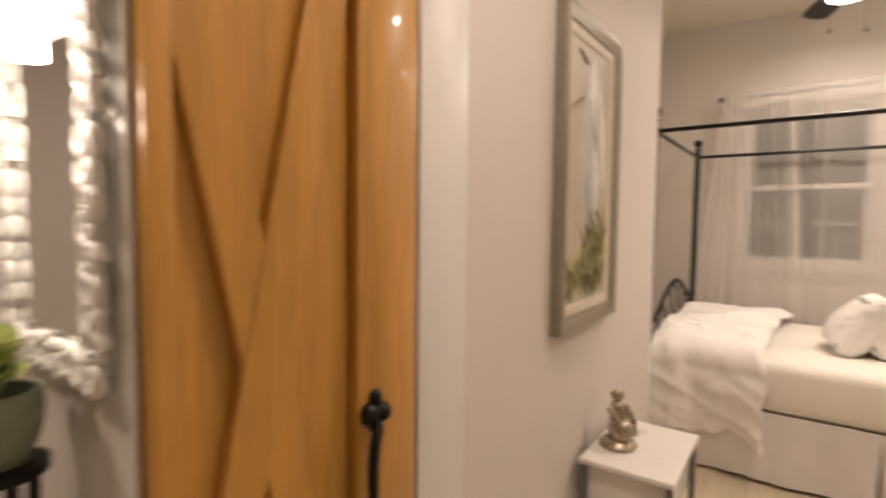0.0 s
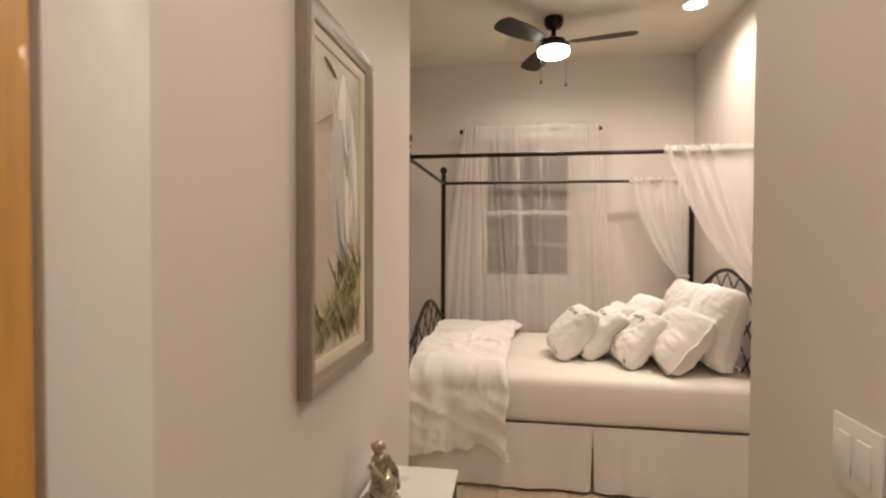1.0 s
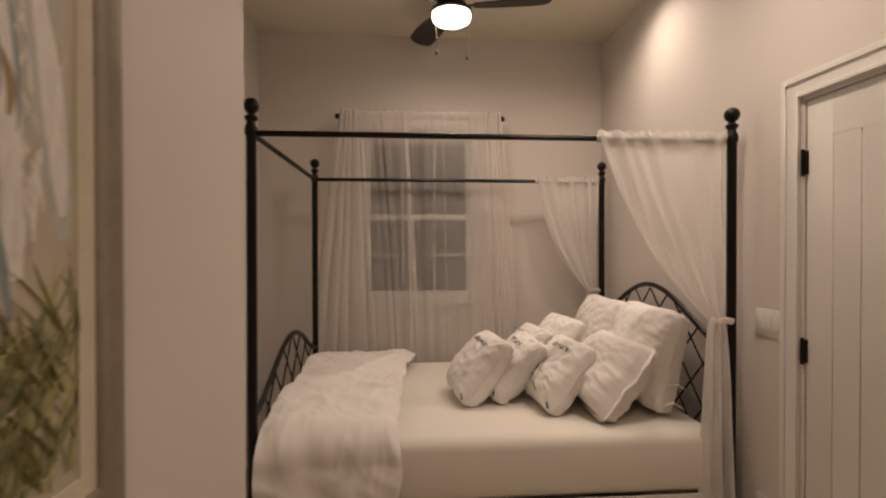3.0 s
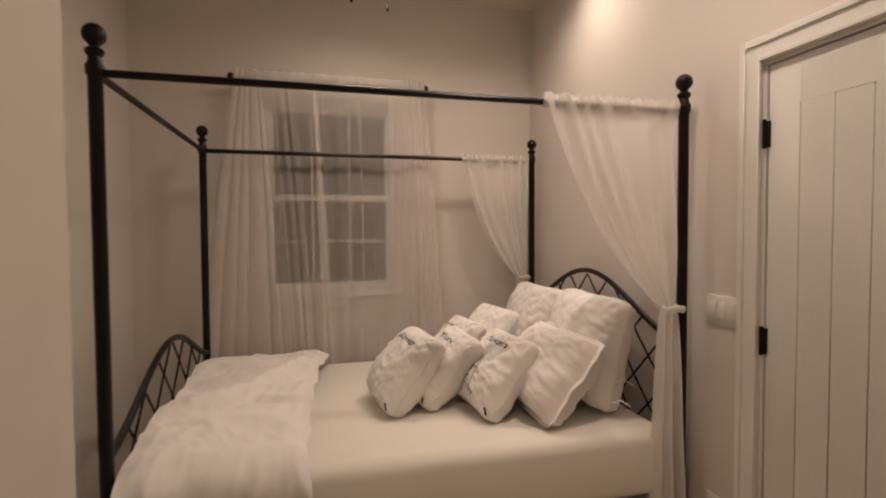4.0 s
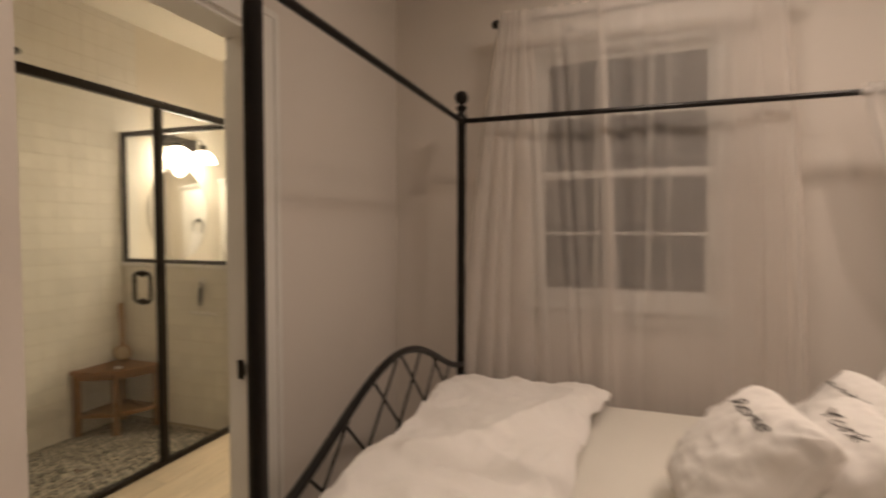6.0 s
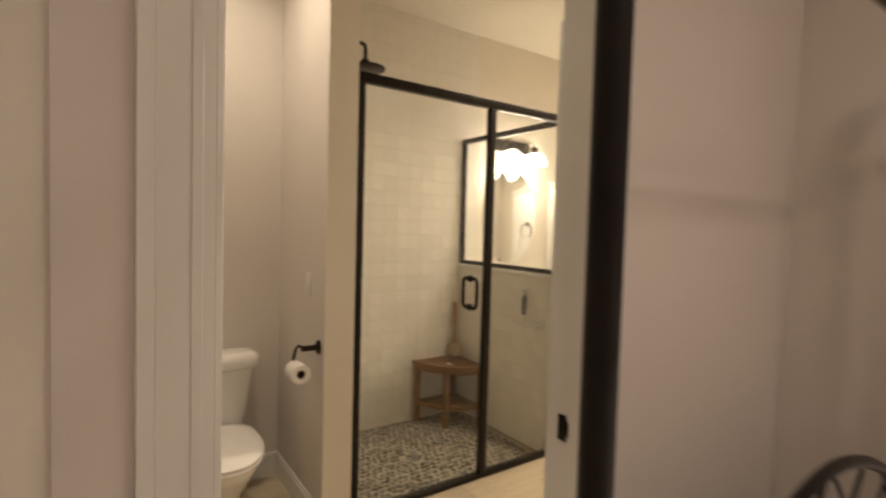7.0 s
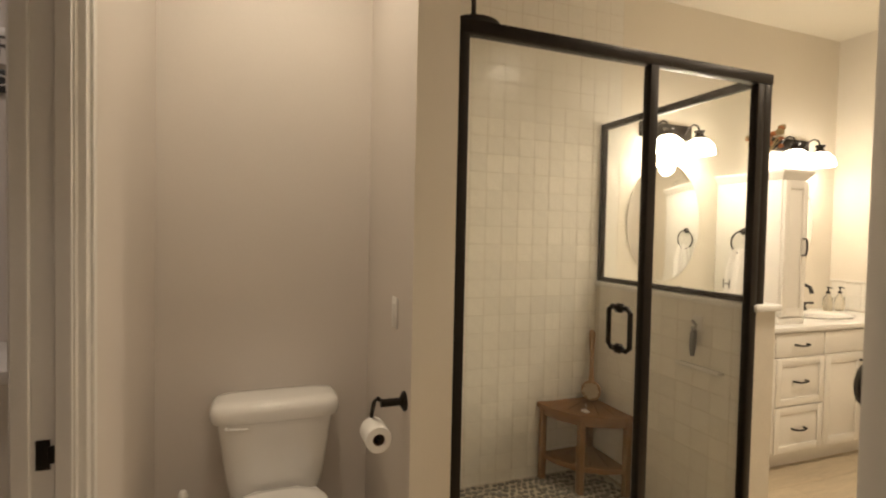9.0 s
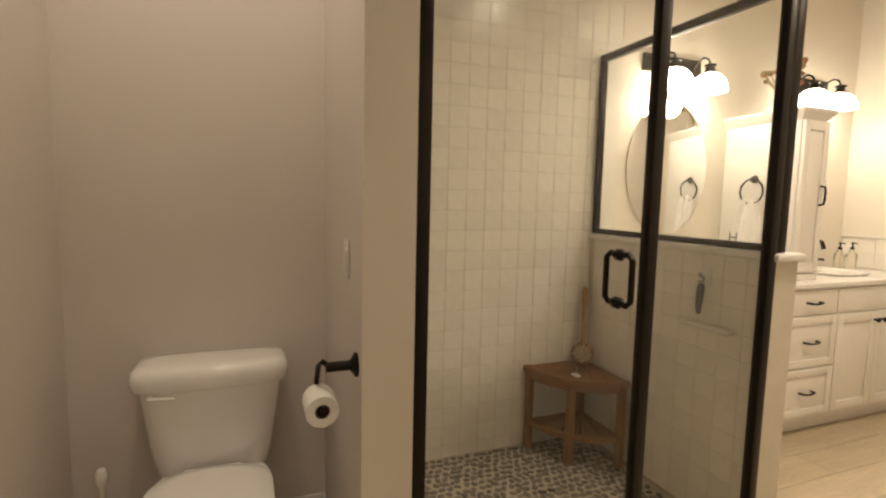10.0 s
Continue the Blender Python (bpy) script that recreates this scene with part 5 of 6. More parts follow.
part("bowl", loft([bowl(0.0, -2.98, -2.50, 0.115), bowl(0.02, -2.98, -2.49, 0.12), bowl(0.12, -2.95, -2.52, 0.105), bowl(0.22, -2.94, -2.47, 0.125), bowl(0.32, -2.96, -2.39, 0.17), bowl(0.375, -2.97, -2.338, 0.185), bowl(0.392, -2.97, -2.335, 0.187)]), CHINA, to)
part("seat", loft([bowl(0.394, -2.84, -2.326, 0.182, 0.4), bowl(0.404, -2.84, -2.32, 0.187, 0.4), bowl(0.410, -2.84, -2.323, 0.184, 0.4)]), CHINA, to)
part("seat_lid", loft([bowl(0.412, -2.84, -2.325, 0.183, 0.4), bowl(0.426, -2.84, -2.322, 0.186, 0.4), bowl(0.434, -2.83, -2.34, 0.172, 0.4), bowl(0.438, -2.80, -2.42, 0.13, 0.45)]), CHINA, to)
for s in (-1, 1):
    part("seat_hinge", cube(-2.855, -2.815, TC + s * 0.07 - 0.02, TC + s * 0.07 + 0.02, 0.395, 0.425, 0.006), CHINA, to)
tb = thing("toilet_brush", (-2.93, 3.00, 0), "white toilet brush standing in its holder", "toilet brush")
part("holder", lathe(bmesh.new(), (-2.93, 3.00, 0), [(0, 0), (0.05, 0), (0.052, 0.01), (0.045, 0.14), (0.03, 0.15)], 18), CHINA, tb)
part("handle", lathe(bmesh.new(), (-2.93, 3.00, 0.15), [(0.009, 0), (0.009, 0.22), (0.018, 0.235), (0.02, 0.265), (0.012, 0.28), (0, 0.282)], 14), CHINA, tb)
tp = thing("toilet_paper_holder", (-2.42, 3.74, 0.83), "black pivoting toilet paper holder on the wall", "toilet paper holder")
TPX, TPZ = -2.43, 0.872
part("wall_rosette", lathe(bmesh.new(), (TPX, 3.74, TPZ), [(0.034, 0), (0.034, 0.006), (0.024, 0.012), (0.016, 0.018)], 18, "-Y"), BRONZE, tp)
part("post", tube(bmesh.new(), [(TPX, 3.725, TPZ), (TPX, 3.655, TPZ)], 0.014, 12), BRONZE, tp)
part("arm", tube(bmesh.new(), [(TPX, 3.668, TPZ), (TPX - 0.005, 3.645, TPZ + 0.016), (TPX - 0.02, 3.638, TPZ), (TPX - 0.045, 3.635, TPZ - 0.05), (TPX - 0.06, 3.640, TPZ - 0.092), (TPX + 0.055, 3.640, TPZ - 0.098)], 0.0075), BRONZE, tp)
PAPER = mat("white_tissue", (0.80, 0.78, 0.74), 0.95, vary=0.03, grain=200, bump=0.2)
ro = thing("toilet_roll", (TPX, 3.640, TPZ - 0.15), "white roll of toilet paper on the holder", "toilet roll")
ax = Matrix.Rotation(radians(90), 4, "Y")
part("paper", lathe(bmesh.new(), (TPX - 0.052, 3.640, TPZ - 0.105), [(0.02, 0), (0.042, 0), (0.044, 0.003), (0.044, 0.097), (0.042, 0.1), (0.02, 0.1), (0.02, 0)], 28, "X"), PAPER, ro)
part("core", lathe(bmesh.new(), (TPX - 0.050, 3.640, TPZ - 0.105), [(0.0195, 0), (0.0195, 0.096), (0.016, 0.096), (0.016, 0), (0.0195, 0)], 20, "X"), mat("brown_cardboard", (0.10, 0.06, 0.035), 0.9, vary=0.1, bump=0.1), ro, "brown cardboard core")

# ---- vanity ----
VX, VY0, VY1 = -2.95, 5.47, 7.61
va = thing("vanity", (-3.2, 6.5, 0), "long antique-white vanity cabinet with black pulls", "vanity cabinet")
part("carcass", cube(BACK + 0.002, VX, VY0, VY1, 0.09, 0.88), CABINET, va)
part("toe_kick", cube(BACK + 0.002, VX - 0.06, VY0, VY1, 0, 0.09), CABINET, va)


def shaker(name, y0, y1, z0, z1, rail=0.05, pull=None):
    f = part(name, cube(VX, VX + 0.012, y0, y1, z0, z1, 0.002), CABINET, va)
    if rail:
        for b in ((y0, y0 + rail, z0, z1), (y1 - rail, y1, z0, z1), (y0 + rail, y1 - rail, z0, z0 + rail), (y0 + rail, y1 - rail, z1 - rail, z1)):
            part("shaker_frame", cube(VX + 0.012, VX + 0.021, *b, r=0.0015), CABINET, f)
    d = VX + (0.021 if rail else 0.012)
    if pull == "bar":
        y, z = (y0 + y1) / 2, (z0 + z1) / 2
        d = VX + 0.012
        part("pull", tube(bmesh.new(), [(d, y - 0.055, z), (d + 0.024, y - 0.05, z), (d + 0.03, y - 0.02, z - 0.004), (d + 0.03, y + 0.02, z - 0.004), (d + 0.024, y + 0.05, z), (d, y + 0.055, z)], [0.006, 0.007, 0.0055, 0.0055, 0.007, 0.006]), BRONZE, f, "black arched drawer pull")
    elif pull:
        y, z = pull
        part("knob", lathe(bmesh.new(), (d, y, z), [(0.008, 0), (0.006, 0.012), (0.014, 0.02), (0.016, 0.027), (0.008, 0.033), (0, 0.034)], 14, "X"), BRONZE, f, "black round knob")
    return f


D0, D1 = 6.245, 6.69
shaker("drawer", D0 + 0.004, D1 - 0.004, 0.727, 0.871, 0, "bar")
shaker("drawer", D0 + 0.004, D1 - 0.004, 0.42, 0.717, 0.045, "bar")
shaker("drawer", D0 + 0.004, D1 - 0.004, 0.125, 0.412, 0.045, "bar")
for a, b in ((D1, 7.45), (VY0 + 0.02, D0)):
    m = (a + b) / 2
    shaker("false_front", a + 0.004, b - 0.004, 0.727, 0.871, 0)
    shaker("cabinet_door", a + 0.004, m - 0.002, 0.125, 0.717, 0.055, (m - 0.03, 0.665))
    shaker("cabinet_door", m + 0.002, b - 0.004, 0.125, 0.717, 0.055, (m + 0.03, 0.665))
ct = thing("vanity_countertop", (-3.2, 6.5, 0.882), "white stone vanity top with two basins", "countertop")
part("slab", cube(BACK + 0.002, VX + 0.03, VY0 - 0.01, VY1, 0.882, 0.914, 0.006, 3), MARBLE, ct)
for y in (5.87, 7.06):
    part("basin", loft([rounded(-3.2, y, 0.15, 0.22, 0.9135, 2.5), rounded(-3.2, y, 0.165, 0.235, 0.927, 2.5), rounded(-3.2, y, 0.15, 0.22, 0.929, 2.5), rounded(-3.2, y, 0.13, 0.2, 0.918, 2.5)]), CHINA, ct, "white oval basin")


def faucet(y):
    t = thing("faucet", (-3.40, y, 0.914), "dark bronze arched bathroom faucet", "faucet", group="vanity faucets")
    x = -3.40
    part("spout", tube(bmesh.new(), [(x, y, 0.915), (x, y, 1.065), (x + 0.015, y, 1.11), (x + 0.06, y, 1.13), (x + 0.11, y, 1.11), (x + 0.125, y, 1.065)], [0.016, 0.013, 0.012, 0.012, 0.012, 0.014], 12), BRONZE, t)
    part("base_ring", lathe(bmesh.new(), (x, y, 0.914), [(0, 0), (0.028, 0), (0.028, 0.006), (0.018, 0.018)], 16), BRONZE, t)
    for s in (-1, 1):
        k = part("tap", lathe(bmesh.new(), (x, y + s * 0.1, 0.914), [(0, 0), (0.028, 0), (0.026, 0.012), (0.014, 0.045), (0.018, 0.06), (0, 0.064)], 16), BRONZE, t)
        part("lever", tube(bmesh.new(), [(x, y + s * 0.1, 0.975), (x + 0.02, y + s * 0.12, 0.981), (x + 0.035, y + s * 0.155, 0.98)], [0.008, 0.007, 0.009], 8), BRONZE, k)


faucet(5.87)
faucet(7.07)
SOAP = glass("clear_soap_bottle", (0.95, 0.93, 0.85), 0.02, 1.4, thin=False)
for y, x in ((7.385, -3.36), (7.505, -3.35)):
    t = thing("soap_dispenser", (x, y, 0.914), "clear soap bottle with a black pump", "soap dispenser", group="soap bottles")
    part("bottle", lathe(bmesh.new(), (x, y, 0.914), [(0, 0), (0.03, 0), (0.032, 0.01), (0.032, 0.10), (0.012, 0.125), (0.012, 0.135)], 18), SOAP, t)
    pm = part("pump", lathe(bmesh.new(), (x, y, 1.049), [(0.014, 0), (0.014, 0.015), (0.005, 0.018), (0.005, 0.04), (0.010, 0.042), (0.010, 0.052), (0, 0.053)], 12), BRONZE, t)
    part("nozzle", tube(bmesh.new(), [(x, y, 1.095), (x + 0.03, y, 1.093)], 0.004), BRONZE, pm)

# tall cabinet that stands on the vanity top
TY0, TY1, TX, TZ = 6.36, 6.58, -3.02, 1.838
tc = thing("tall_cabinet", (-3.25, 6.47, 0.914), "tall narrow antique-white cabinet with crown moulding", "cabinet")
part("body", cube(BACK + 0.002, TX, TY0, TY1, 0.955, TZ, 0.003), CABINET, tc)
part("plinth", cube(BACK + 0.002, TX + 0.012, TY0 - 0.012, TY1 + 0.012, 0.914, 0.955, 0.004), CABINET, tc)
dr = part("door", cube(TX, TX + 0.012, TY0 + 0.006, TY1 - 0.006, 0.965, TZ - 0.01, 0.002), CABINET, tc)
for b in ((TY0 + 0.006, TY0 + 0.05, 0.965, TZ - 0.01), (TY1 - 0.05, TY1 - 0.006, 0.965, TZ - 0.01), (TY0 + 0.05, TY1 - 0.05, 0.965, 1.015), (TY0 + 0.05, TY1 - 0.05, TZ - 0.06, TZ - 0.01)):
    part("shaker_frame", cube(TX + 0.012, TX + 0.020, *b, r=0.0015), CABINET, dr)
part("pull", tube(bmesh.new(), [(TX + 0.02, TY0 + 0.175, 1.355), (TX + 0.045, TY0 + 0.175, 1.36), (TX + 0.05, TY0 + 0.175, 1.385), (TX + 0.05, TY0 + 0.175, 1.435), (TX + 0.045, TY0 + 0.175, 1.46), (TX + 0.02, TY0 + 0.175, 1.465)], 0.006), BRONZE, dr, "black D-shaped pull")
bm = loft([[(BACK + 0.002, TY0 - d, z), (TX + d, TY0 - d, z), (TX + d, TY1 + d, z), (BACK + 0.002, TY1 + d, z)] for d, z in ((0, TZ), (0.006, TZ + 0.004), (0.010, TZ + 0.015), (0.026, TZ + 0.035), (0.034, TZ + 0.045), (0.034, TZ + 0.06))])
part("crown", bm, CABINET, tc)

# towel ring with a monogrammed towel on the cabinet's side
RX, RZ = -3.274, 1.505
tr = thing("towel_ring", (RX, TY0, RZ - 0.16), "dark bronze towel ring on the cabinet's side", "towel ring")
part("mount", lathe(bmesh.new(), (RX, TY0, RZ), [(0.024, 0), (0.024, 0.006), (0.012, 0.014), (0.012, 0.03), (0, 0.034)], 16, "-Y"), BRONZE, tr)
part("ring", tube(bmesh.new(), [(RX + 0.075 * math.sin(a), TY0 - 0.024, RZ - 0.075 + 0.075 * math.cos(a)) for a in (i * math.pi / 14 for i in range(29))], 0.006, 8, caps=False), BRONZE, tr)
tw = thing("towel", (RX, TY0 - 0.03, 1.10), "white towel with a grey letter H, hanging on the ring", "towel")


def towel_at(u, v):
    w = 0.055 + 0.045 * min(1, v * 2.5)
    return Vector((RX + (2 * u - 1) * w, TY0 - 0.036 - 0.012 * math.sin(u * 14 + 2 * v) * (1 - 0.5 * v) - 0.008 * v, RZ - 0.135 - 0.30 * v + 0.02 * math.cos((2 * u - 1) * 1.5) * (1 - v)))


part("cloth", sheet(bmesh.new(), towel_at, 30, 20, 0.006), LINEN, tw)
cu = bpy.data.curves.new("monogram", "FONT")
cu.body, cu.size, cu.extrude = "H", 0.095, 0.001
tmp = new("monogram", cu)
bpy.context.view_layer.update()
data = bpy.data.meshes.new_from_object(tmp.evaluated_get(bpy.context.evaluated_depsgraph_get()))
bpy.data.objects.remove(tmp)
bm = bmesh.new()
bm.from_mesh(data)
bm.transform(Matrix.Translation((RX - 0.100, TY0 - 0.0665, 1.112)) @ Matrix.Rotation(radians(90), 4, "X"))
part("monogram", bm, mat("grey_embroidery", (0.10, 0.10, 0.09), 0.8, vary=0.2, bump=0.2), tw, "grey embroidered letter H")

# oval mirrors and three-light fixtures
for y in (5.877, 7.06):
    t = thing("oval_mirror", (BACK, y, 1.09), "large frameless oval mirror on the tiled wall", "mirror", group="vanity mirrors")
    part("glass", loft([[(BACK + dx, y + (0.315 - i) * math.cos(a), 1.56 + (0.41 - i) * math.sin(a)) for a in (2 * math.pi * k / 64 for k in range(64))] for dx, i in ((0.002, 0.0), (0.008, 0.0), (0.012, 0.022))]), MIRROR, t, "bevelled mirror glass")
SHADE = glow("lit_white_glass_shade", (1.0, 0.85, 0.68), 14.0)


def fixture(y):
    t = thing("vanity_light", (BACK, y, 2.04), "dark bronze vanity light with two lit bell shades", "wall lamp", group="vanity lights")
    part("backplate", cube(BACK, BACK + 0.024, y - 0.25, y + 0.19, 2.125, 2.225, 0.005), BRONZE, t)
    for s in (-1, 1):
        c = y + 0.134 * s
        part("arm", tube(bmesh.new(), [(BACK + 0.02, c, 2.165), (BACK + 0.05, c, 2.205), (BACK + 0.09, c, 2.222), (BACK + 0.125, c, 2.205), (BACK + 0.14, c, 2.17)], 0.006), BRONZE, t)
        k = part("socket", lathe(bmesh.new(), (BACK + 0.14, c, 2.115), [(0.034, 0), (0.036, 0.010), (0.026, 0.022), (0.024, 0.040), (0.034, 0.044), (0.034, 0.054), (0.012, 0.060), (0, 0.062)], 16), BRONZE, t)
        part("thumb_screw", ball(bmesh.new(), (BACK + 0.14, c + 0.040, 2.135), 0.009, 1, 8), BRONZE, k)
        part("shade", lathe(bmesh.new(), (BACK + 0.14, c, 2.025), [(0.102, -0.012), (0.100, 0.010), (0.088, 0.050), (0.060, 0.080), (0.030, 0.094)], 24), SHADE, k, "glowing white glass bell shade")


fixture(5.888)
fixture(7.085)

# bottle and dried flowers on top of the tall cabinet
ZT = TZ + 0.06
dv = thing("decorative_jar", (-3.22, 6.45, ZT), "clear glass jar with rust-coloured dried flowers", "vase")
part("jar", lathe(bmesh.new(), (-3.22, 6.45, ZT), [(0, 0), (0.05, 0), (0.06, 0.03), (0.055, 0.09), (0.03, 0.12), (0.034, 0.135)], 20), CLEAR, dv)
RUST = mat("rust_dried_petal", (0.33, 0.12, 0.04), 0.7, vary=0.4, scale=30, bump=0.2)
STRAW = mat("straw_stem", (0.28, 0.21, 0.10), 0.8, vary=0.3, scale=30, bump=0.1)
rng = random.Random(12)
for k in range(16):
    a, l = rng.uniform(0, 6.28), rng.uniform(0.10, 0.22)
    tip = Vector((-3.22 + 0.09 * math.cos(a), 6.45 + 0.10 * math.sin(a), ZT + 0.08 + l))
    part("stem", tube(bmesh.new(), [(-3.22, 6.45, ZT + 0.02), (-3.22 + 0.02 * math.cos(a), 6.45 + 0.02 * math.sin(a), ZT + 0.13), tip], 0.003, 5), STRAW, dv)
    bm = ball(bmesh.new(), tip, rng.uniform(0.014, 0.026), 0.8, 9)
    for v in bm.verts:
        v.co += Vector((wobble(*v.co, 90), wobble(v.co.y, v.co.z, v.co.x, 90), 0)) * 0.007
    part("dried_flower", bm, RUST if k % 3 else STRAW, dv)
gj = thing("glass_bottle", (-3.30, 6.40, ZT), "small clear glass bottle lying on the cabinet top", "bottle")
part("bottle", lathe(bmesh.new(), (-3.10, 6.40, ZT + 0.03), [(0, 0), (0.028, 0.0), (0.03, 0.01), (0.03, 0.08), (0.010, 0.11), (0.012, 0.13)], 16, "-X"), CLEAR, gj)

# bathroom door folded back flat against the wall, with two round hooks
bdr = thing("door_2", (-1.18, 4.33, 0), "white bathroom door folded open against the wall", "door", kind="structure")
part("door_slab", cube(-1.20, -1.165, 3.965, 4.72, 0.01, 2.04, 0.003), DOORW, bdr)
for y0, y1, z0, z1 in ((4.06, 4.62, 0.22, 0.92), (4.06, 4.62, 1.06, 1.90)):
    part("door_panel", cube(-1.206, -1.199, y0, y1, z0, z1, 0.004), DOORW, bdr)
HKY, HKZ = 4.145, 1.23
hk = thing("robe_hook", (-1.206, HKY, HKZ - 0.045), "round black robe hook on the open bathroom door", "hook")
part("rosette", lathe(bmesh.new(), (-1.206, HKY, HKZ), [(0.034, 0), (0.034, 0.006), (0.014, 0.014), (0.012, 0.05)], 18, "-X"), BRONZE, hk)
part("knob", lathe(bmesh.new(), (-1.250, HKY, HKZ), [(0.010, 0), (0.026, 0.008), (0.042, 0.018), (0.046, 0.028), (0.036, 0.040), (0, 0.046)], 20, "-X"), BRONZE, hk)

# ---- laundry beyond the side doorway ----
sg = thing("laundry_sign", (-3.055, 2.40, 1.92), "white wall sign lettered DRY above a dark FOLD plaque", "sign")
part("board", cube(-3.059, -3.045, 2.22, 2.60, 2.02, 2.15, 0.003), WHITE, sg)
part("plaque", cube(-3.059, -3.043, 2.30, 2.545, 1.92, 2.00, 0.003), mat("dark_slate_plaque", (0.03, 0.03, 0.03), 0.6, vary=0.2, bump=0.05), sg, "dark plaque")


def letters(text, size, place, material, owner):
    cu = bpy.data.curves.new("lettering", "FONT")
    cu.body, cu.size, cu.extrude, cu.align_x = text, size, 0.001, "CENTER"
    tmp = new("lettering", cu)
    bpy.context.view_layer.update()
    data = bpy.data.meshes.new_from_object(tmp.evaluated_get(bpy.context.evaluated_depsgraph_get()))
    bpy.data.objects.remove(tmp)
    bm = bmesh.new()
    bm.from_mesh(data)
    bm.transform(Matrix.Translation(place) @ Matrix.Rotation(radians(90), 4, "Z") @ Matrix.Rotation(radians(90), 4, "X"))
    part("lettering", bm, material, owner, flat=True)


letters("DRY", 0.105, (-3.043, 2.40, 2.048), INK, sg)
letters("FOLD", 0.055, (-3.041, 2.42, 1.942), WHITE, sg)
lc = thing("laundry_cabinet", (-2.85, 2.2, 0), "white low laundry cabinet with a worktop", "cabinet")
part("body", cube(-3.055, -2.62, 1.6, 2.70, 0, 0.98), CABINET, lc)
part("worktop", cube(-3.055, -2.59, 1.58, 2.72, 0.98, 1.02, 0.005), MARBLE, lc)


# ---- pieces of walls and floors ----
def piece_mesh(name, sx, sy, sz, r, material):
    return mesh(name, cube(-sx / 2, sx / 2, -sy / 2, sy / 2, -sz / 2, sz / 2, r=r, seg=1), material)


def place_piece(name, data, where, owner, turn=None):
    ob = new(name, data)
    ob.parent = owner
    ob.location = Vector(where) - WORLD[owner]
    if turn:
        ob.rotation_euler = turn
    return ob


def piece_wall(n):
    return bpy.data.objects[n]


# glazed wall tiles, about 105 mm square
TS, rng = 0.107, random.Random(3)
west, half, north = piece_wall("wall_bath_west"), piece_wall("half_wall"), piece_wall("wall_bath_north")
tile_x = piece_mesh("tile", 0.008, TS - 0.003, TS - 0.003, 0.0012, TILE)
tile_y = piece_mesh("tile", TS - 0.003, 0.008, TS - 0.003, 0.0012, TILE)
rest = bmesh.new()
rows = int(TOP / TS)
for i in range(15):
    for j in range(-1, rows + 1):
        y, z = 3.887 + TS * (i + 0.5), TS * (j + 0.5)
        if z - TS / 2 > TOP - 0.015 or (j < 0 and y > 5.33):
            continue
        x = -3.5025 + rng.uniform(-0.0006, 0.0006)
        if z < 2.15 and y < 5.40:
            place_piece("tile", tile_x, (x, y, z), west, (0, rng.uniform(-0.007, 0.007), rng.uniform(-0.007, 0.007)))
        else:
            box(rest, x - 0.004, x + 0.004, y - TS / 2 + 0.0015, y + TS / 2 - 0.0015, z - TS / 2 + 0.0015, min(z + TS / 2 - 0.0015, TOP - 0.001))
tagged(part("upper_tile", rest, TILE, west, flat=True), kind="stuff")
for i in range(11):
    for j in range(12):
        x, z = -2.39 - TS * (i + 0.5), HW - TS * (j + 0.5)
        if -3.49 < x and z > -0.08 and (z > 0.04 or x < -2.48):
            place_piece("tile", tile_y, (x, 5.3375 + rng.uniform(-0.0005, 0.0005), z), half, (rng.uniform(-0.006, 0.006), 0, rng.uniform(-0.006, 0.006)))
for i in range(6):
    for j in range(2):
        place_piece("tile", tile_y, (-3.43 + TS * i, 7.6215, 0.918 + TS * (j + 0.5)), north)
tagged(part("tile_edge", cube(-3.49, -2.85, 7.608, 7.6195, 1.133, 1.150, 0.003), TILE, north), kind="")

# shower floor of pebbles
PEBBLE = mat("dark_grey_pebble", (0.15, 0.14, 0.12), 0.45, vary=0.35, scale=14, grain=70, bump=0.08, random=0.65)
BED = mat("pale_pebble_grout", (0.44, 0.39, 0.31), 0.85, vary=0.12, scale=12, grain=90, bump=0.1)
pan = part("floor_shower", cube(-3.50, SX - 0.023, 3.885, 5.335, -0.12, PAN), BED, None, "shower floor of dark pebbles set in pale grout", flat=True)
tagged(pan, category="floor", kind="structure")
shapes = []
for k in range(6):
    bm = bmesh.new()
    n = 9
    ph = [rng.uniform(0.8, 1.2) for _ in range(n)]
    lathe(bm, (0, 0, 0), [(1.0, 0.0), (0.88, 0.28), (0.5, 0.42), (0, 0.46)], n)
    for v in bm.verts:
        i = int(round((math.atan2(v.co.y, v.co.x) % (2 * math.pi)) / (2 * math.pi / n))) % n
        v.co.x, v.co.y = v.co.x * ph[i] * 1.0, v.co.y * ph[i] * 0.72
    shapes.append(mesh("pebble", bm, PEBBLE))
count, rest = 0, bmesh.new()
gy = 0.0415
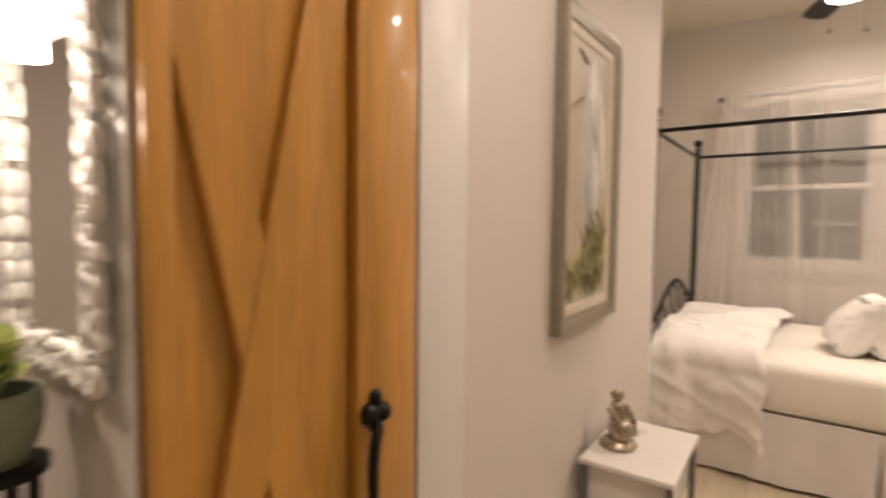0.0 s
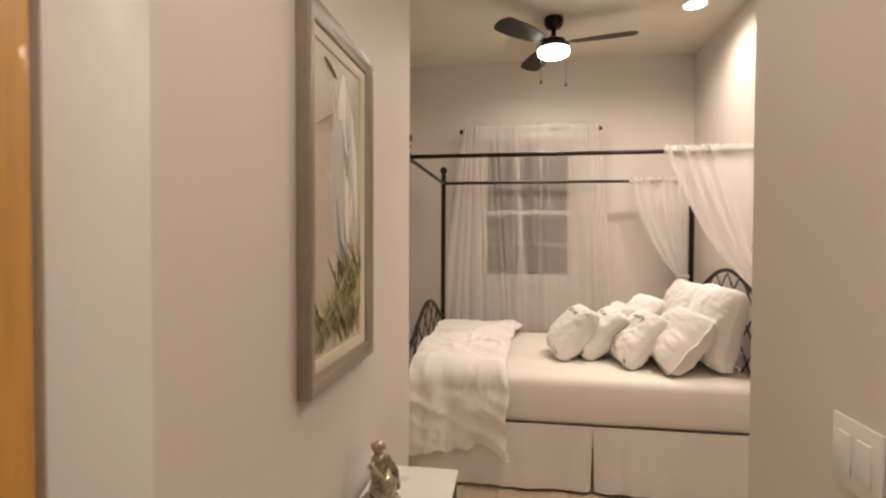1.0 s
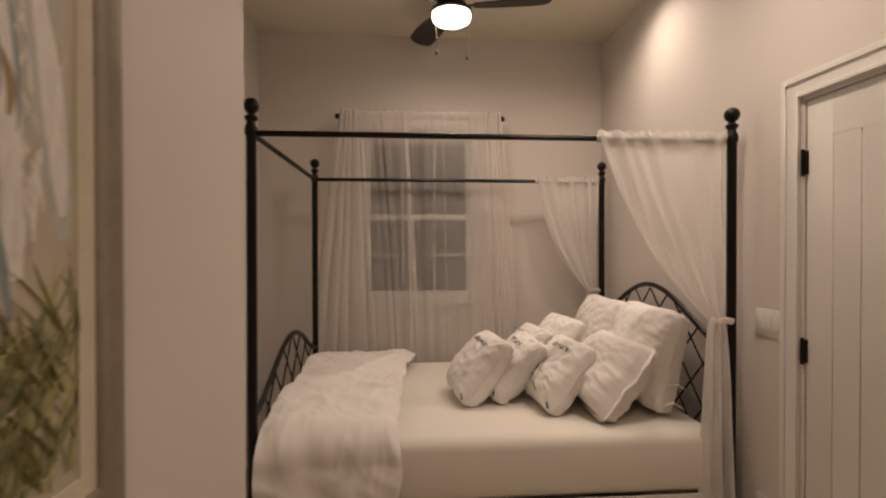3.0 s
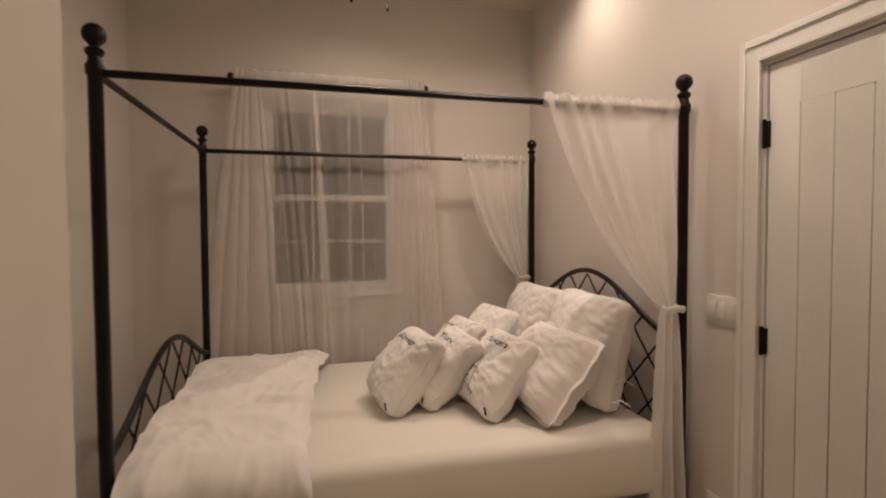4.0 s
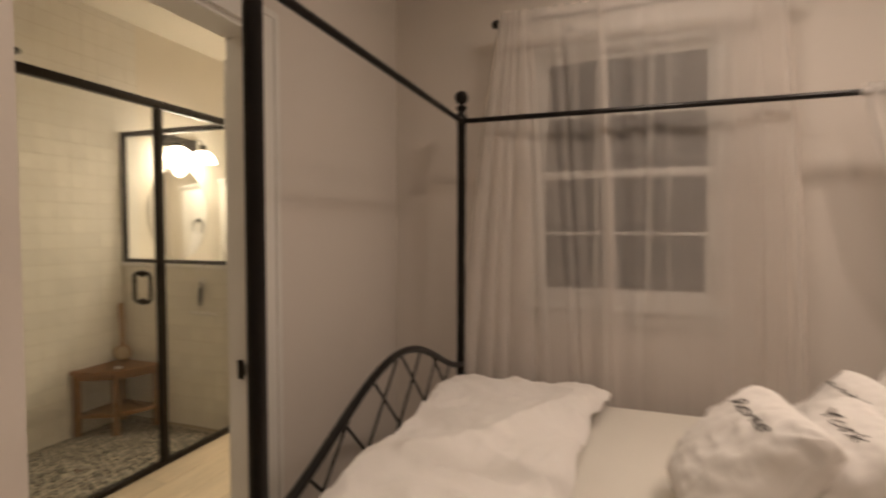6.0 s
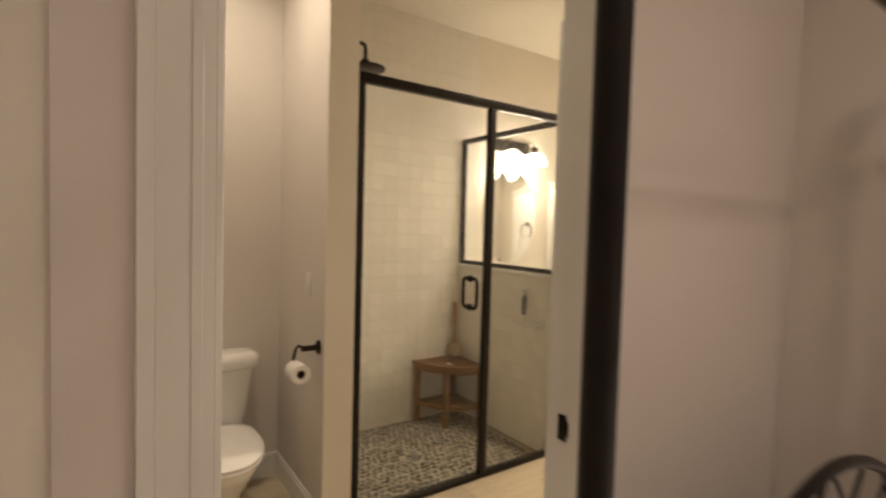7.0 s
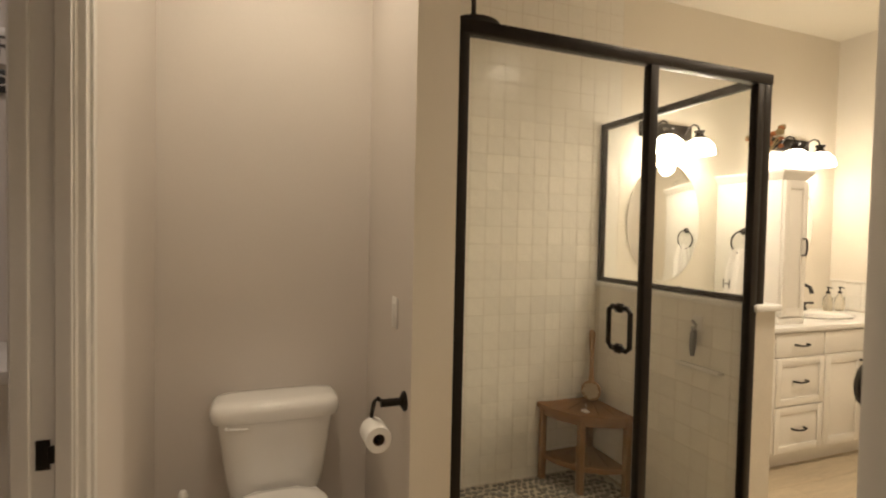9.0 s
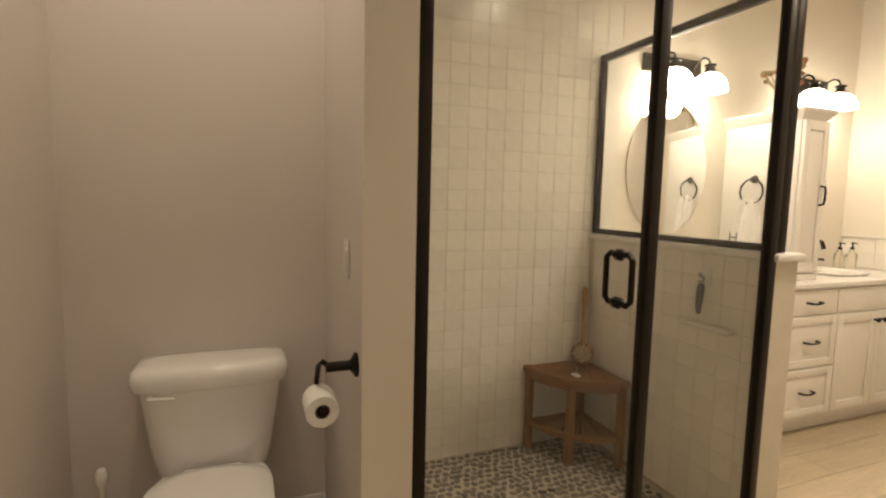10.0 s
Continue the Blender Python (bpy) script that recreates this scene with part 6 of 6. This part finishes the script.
for i in range(34):
    for j in range(25):
        y = 3.905 + gy * (i + 0.5 * (j % 2)) + rng.uniform(-0.007, 0.007)
        x = SX - 0.045 - 0.0425 * j + rng.uniform(-0.007, 0.007)
        if y > 5.31 or x < -3.48 or math.hypot(x + 2.93, y - 4.59) < 0.072:
            continue
        r, a = rng.uniform(0.0185, 0.0245), rng.uniform(0, 3.14)
        m = Matrix.Translation((x, y, PAN - 0.001)) @ Matrix.Rotation(a, 4, "Z") @ Matrix.Scale(r, 4)
        if 4.05 < y < 5.0 and x > -3.08 and count < 300:
            ob = place_piece("pebble", shapes[count % 6], (x, y, PAN - 0.001), pan, (0, 0, a))
            ob.scale = (r, r, r)
            count += 1
        else:
            data = shapes[(i + j) % 6].copy()
            data.transform(m)
            rest.from_mesh(data)
            bpy.data.meshes.remove(data)
PEB2 = mat("far_grey_pebble", (0.15, 0.14, 0.12), 0.45, vary=0.75, scale=24, grain=70, bump=0.08)
tagged(part("far_pebble", rest, PEB2, pan), kind="stuff")

drain = thing("floor_drain", (-2.93, 4.59, PAN), "round grey metal drain in the pebble floor", "drain")
part("rim", lathe(bmesh.new(), (-2.93, 4.59, PAN), [(0.040, 0.006), (0.048, 0.009), (0.055, 0.007), (0.056, 0)], 28), STEEL, drain)
part("grate", lathe(bmesh.new(), (-2.93, 4.59, PAN), [(0, 0.004), (0.012, 0.007), (0.024, 0.004), (0.034, 0.007), (0.041, 0.004)], 28), STEEL, drain)

# wood-look floor planks
PW, PL = 0.20, 1.2
plank = piece_mesh("plank", PW - 0.0016, PL - 0.0016, 0.008, 0.0012, PLANK)


def lay(x0, x1, y0, y1):
    k = 0
    x = x1
    while x > x0 + 0.02:
        w = min(PW, x - x0)
        y = y0 - PL * ((k * 0.37) % 1)
        while y < y1:
            a, b = max(y, y0), min(y + PL, y1)
            if b - a > 0.02:
                ob = place_piece("plank", plank, (x - w / 2, (a + b) / 2, -0.004), slab)
                ob.scale = (w / PW, (b - a) / PL, 1)
            y += PL
        x -= PW
        k += 1


lay(-2.40, 1.60, -2.6, 7.62)
lay(-3.06, -2.40, -2.6, 3.74)
lay(-3.50, -2.40, 5.46, 7.62)
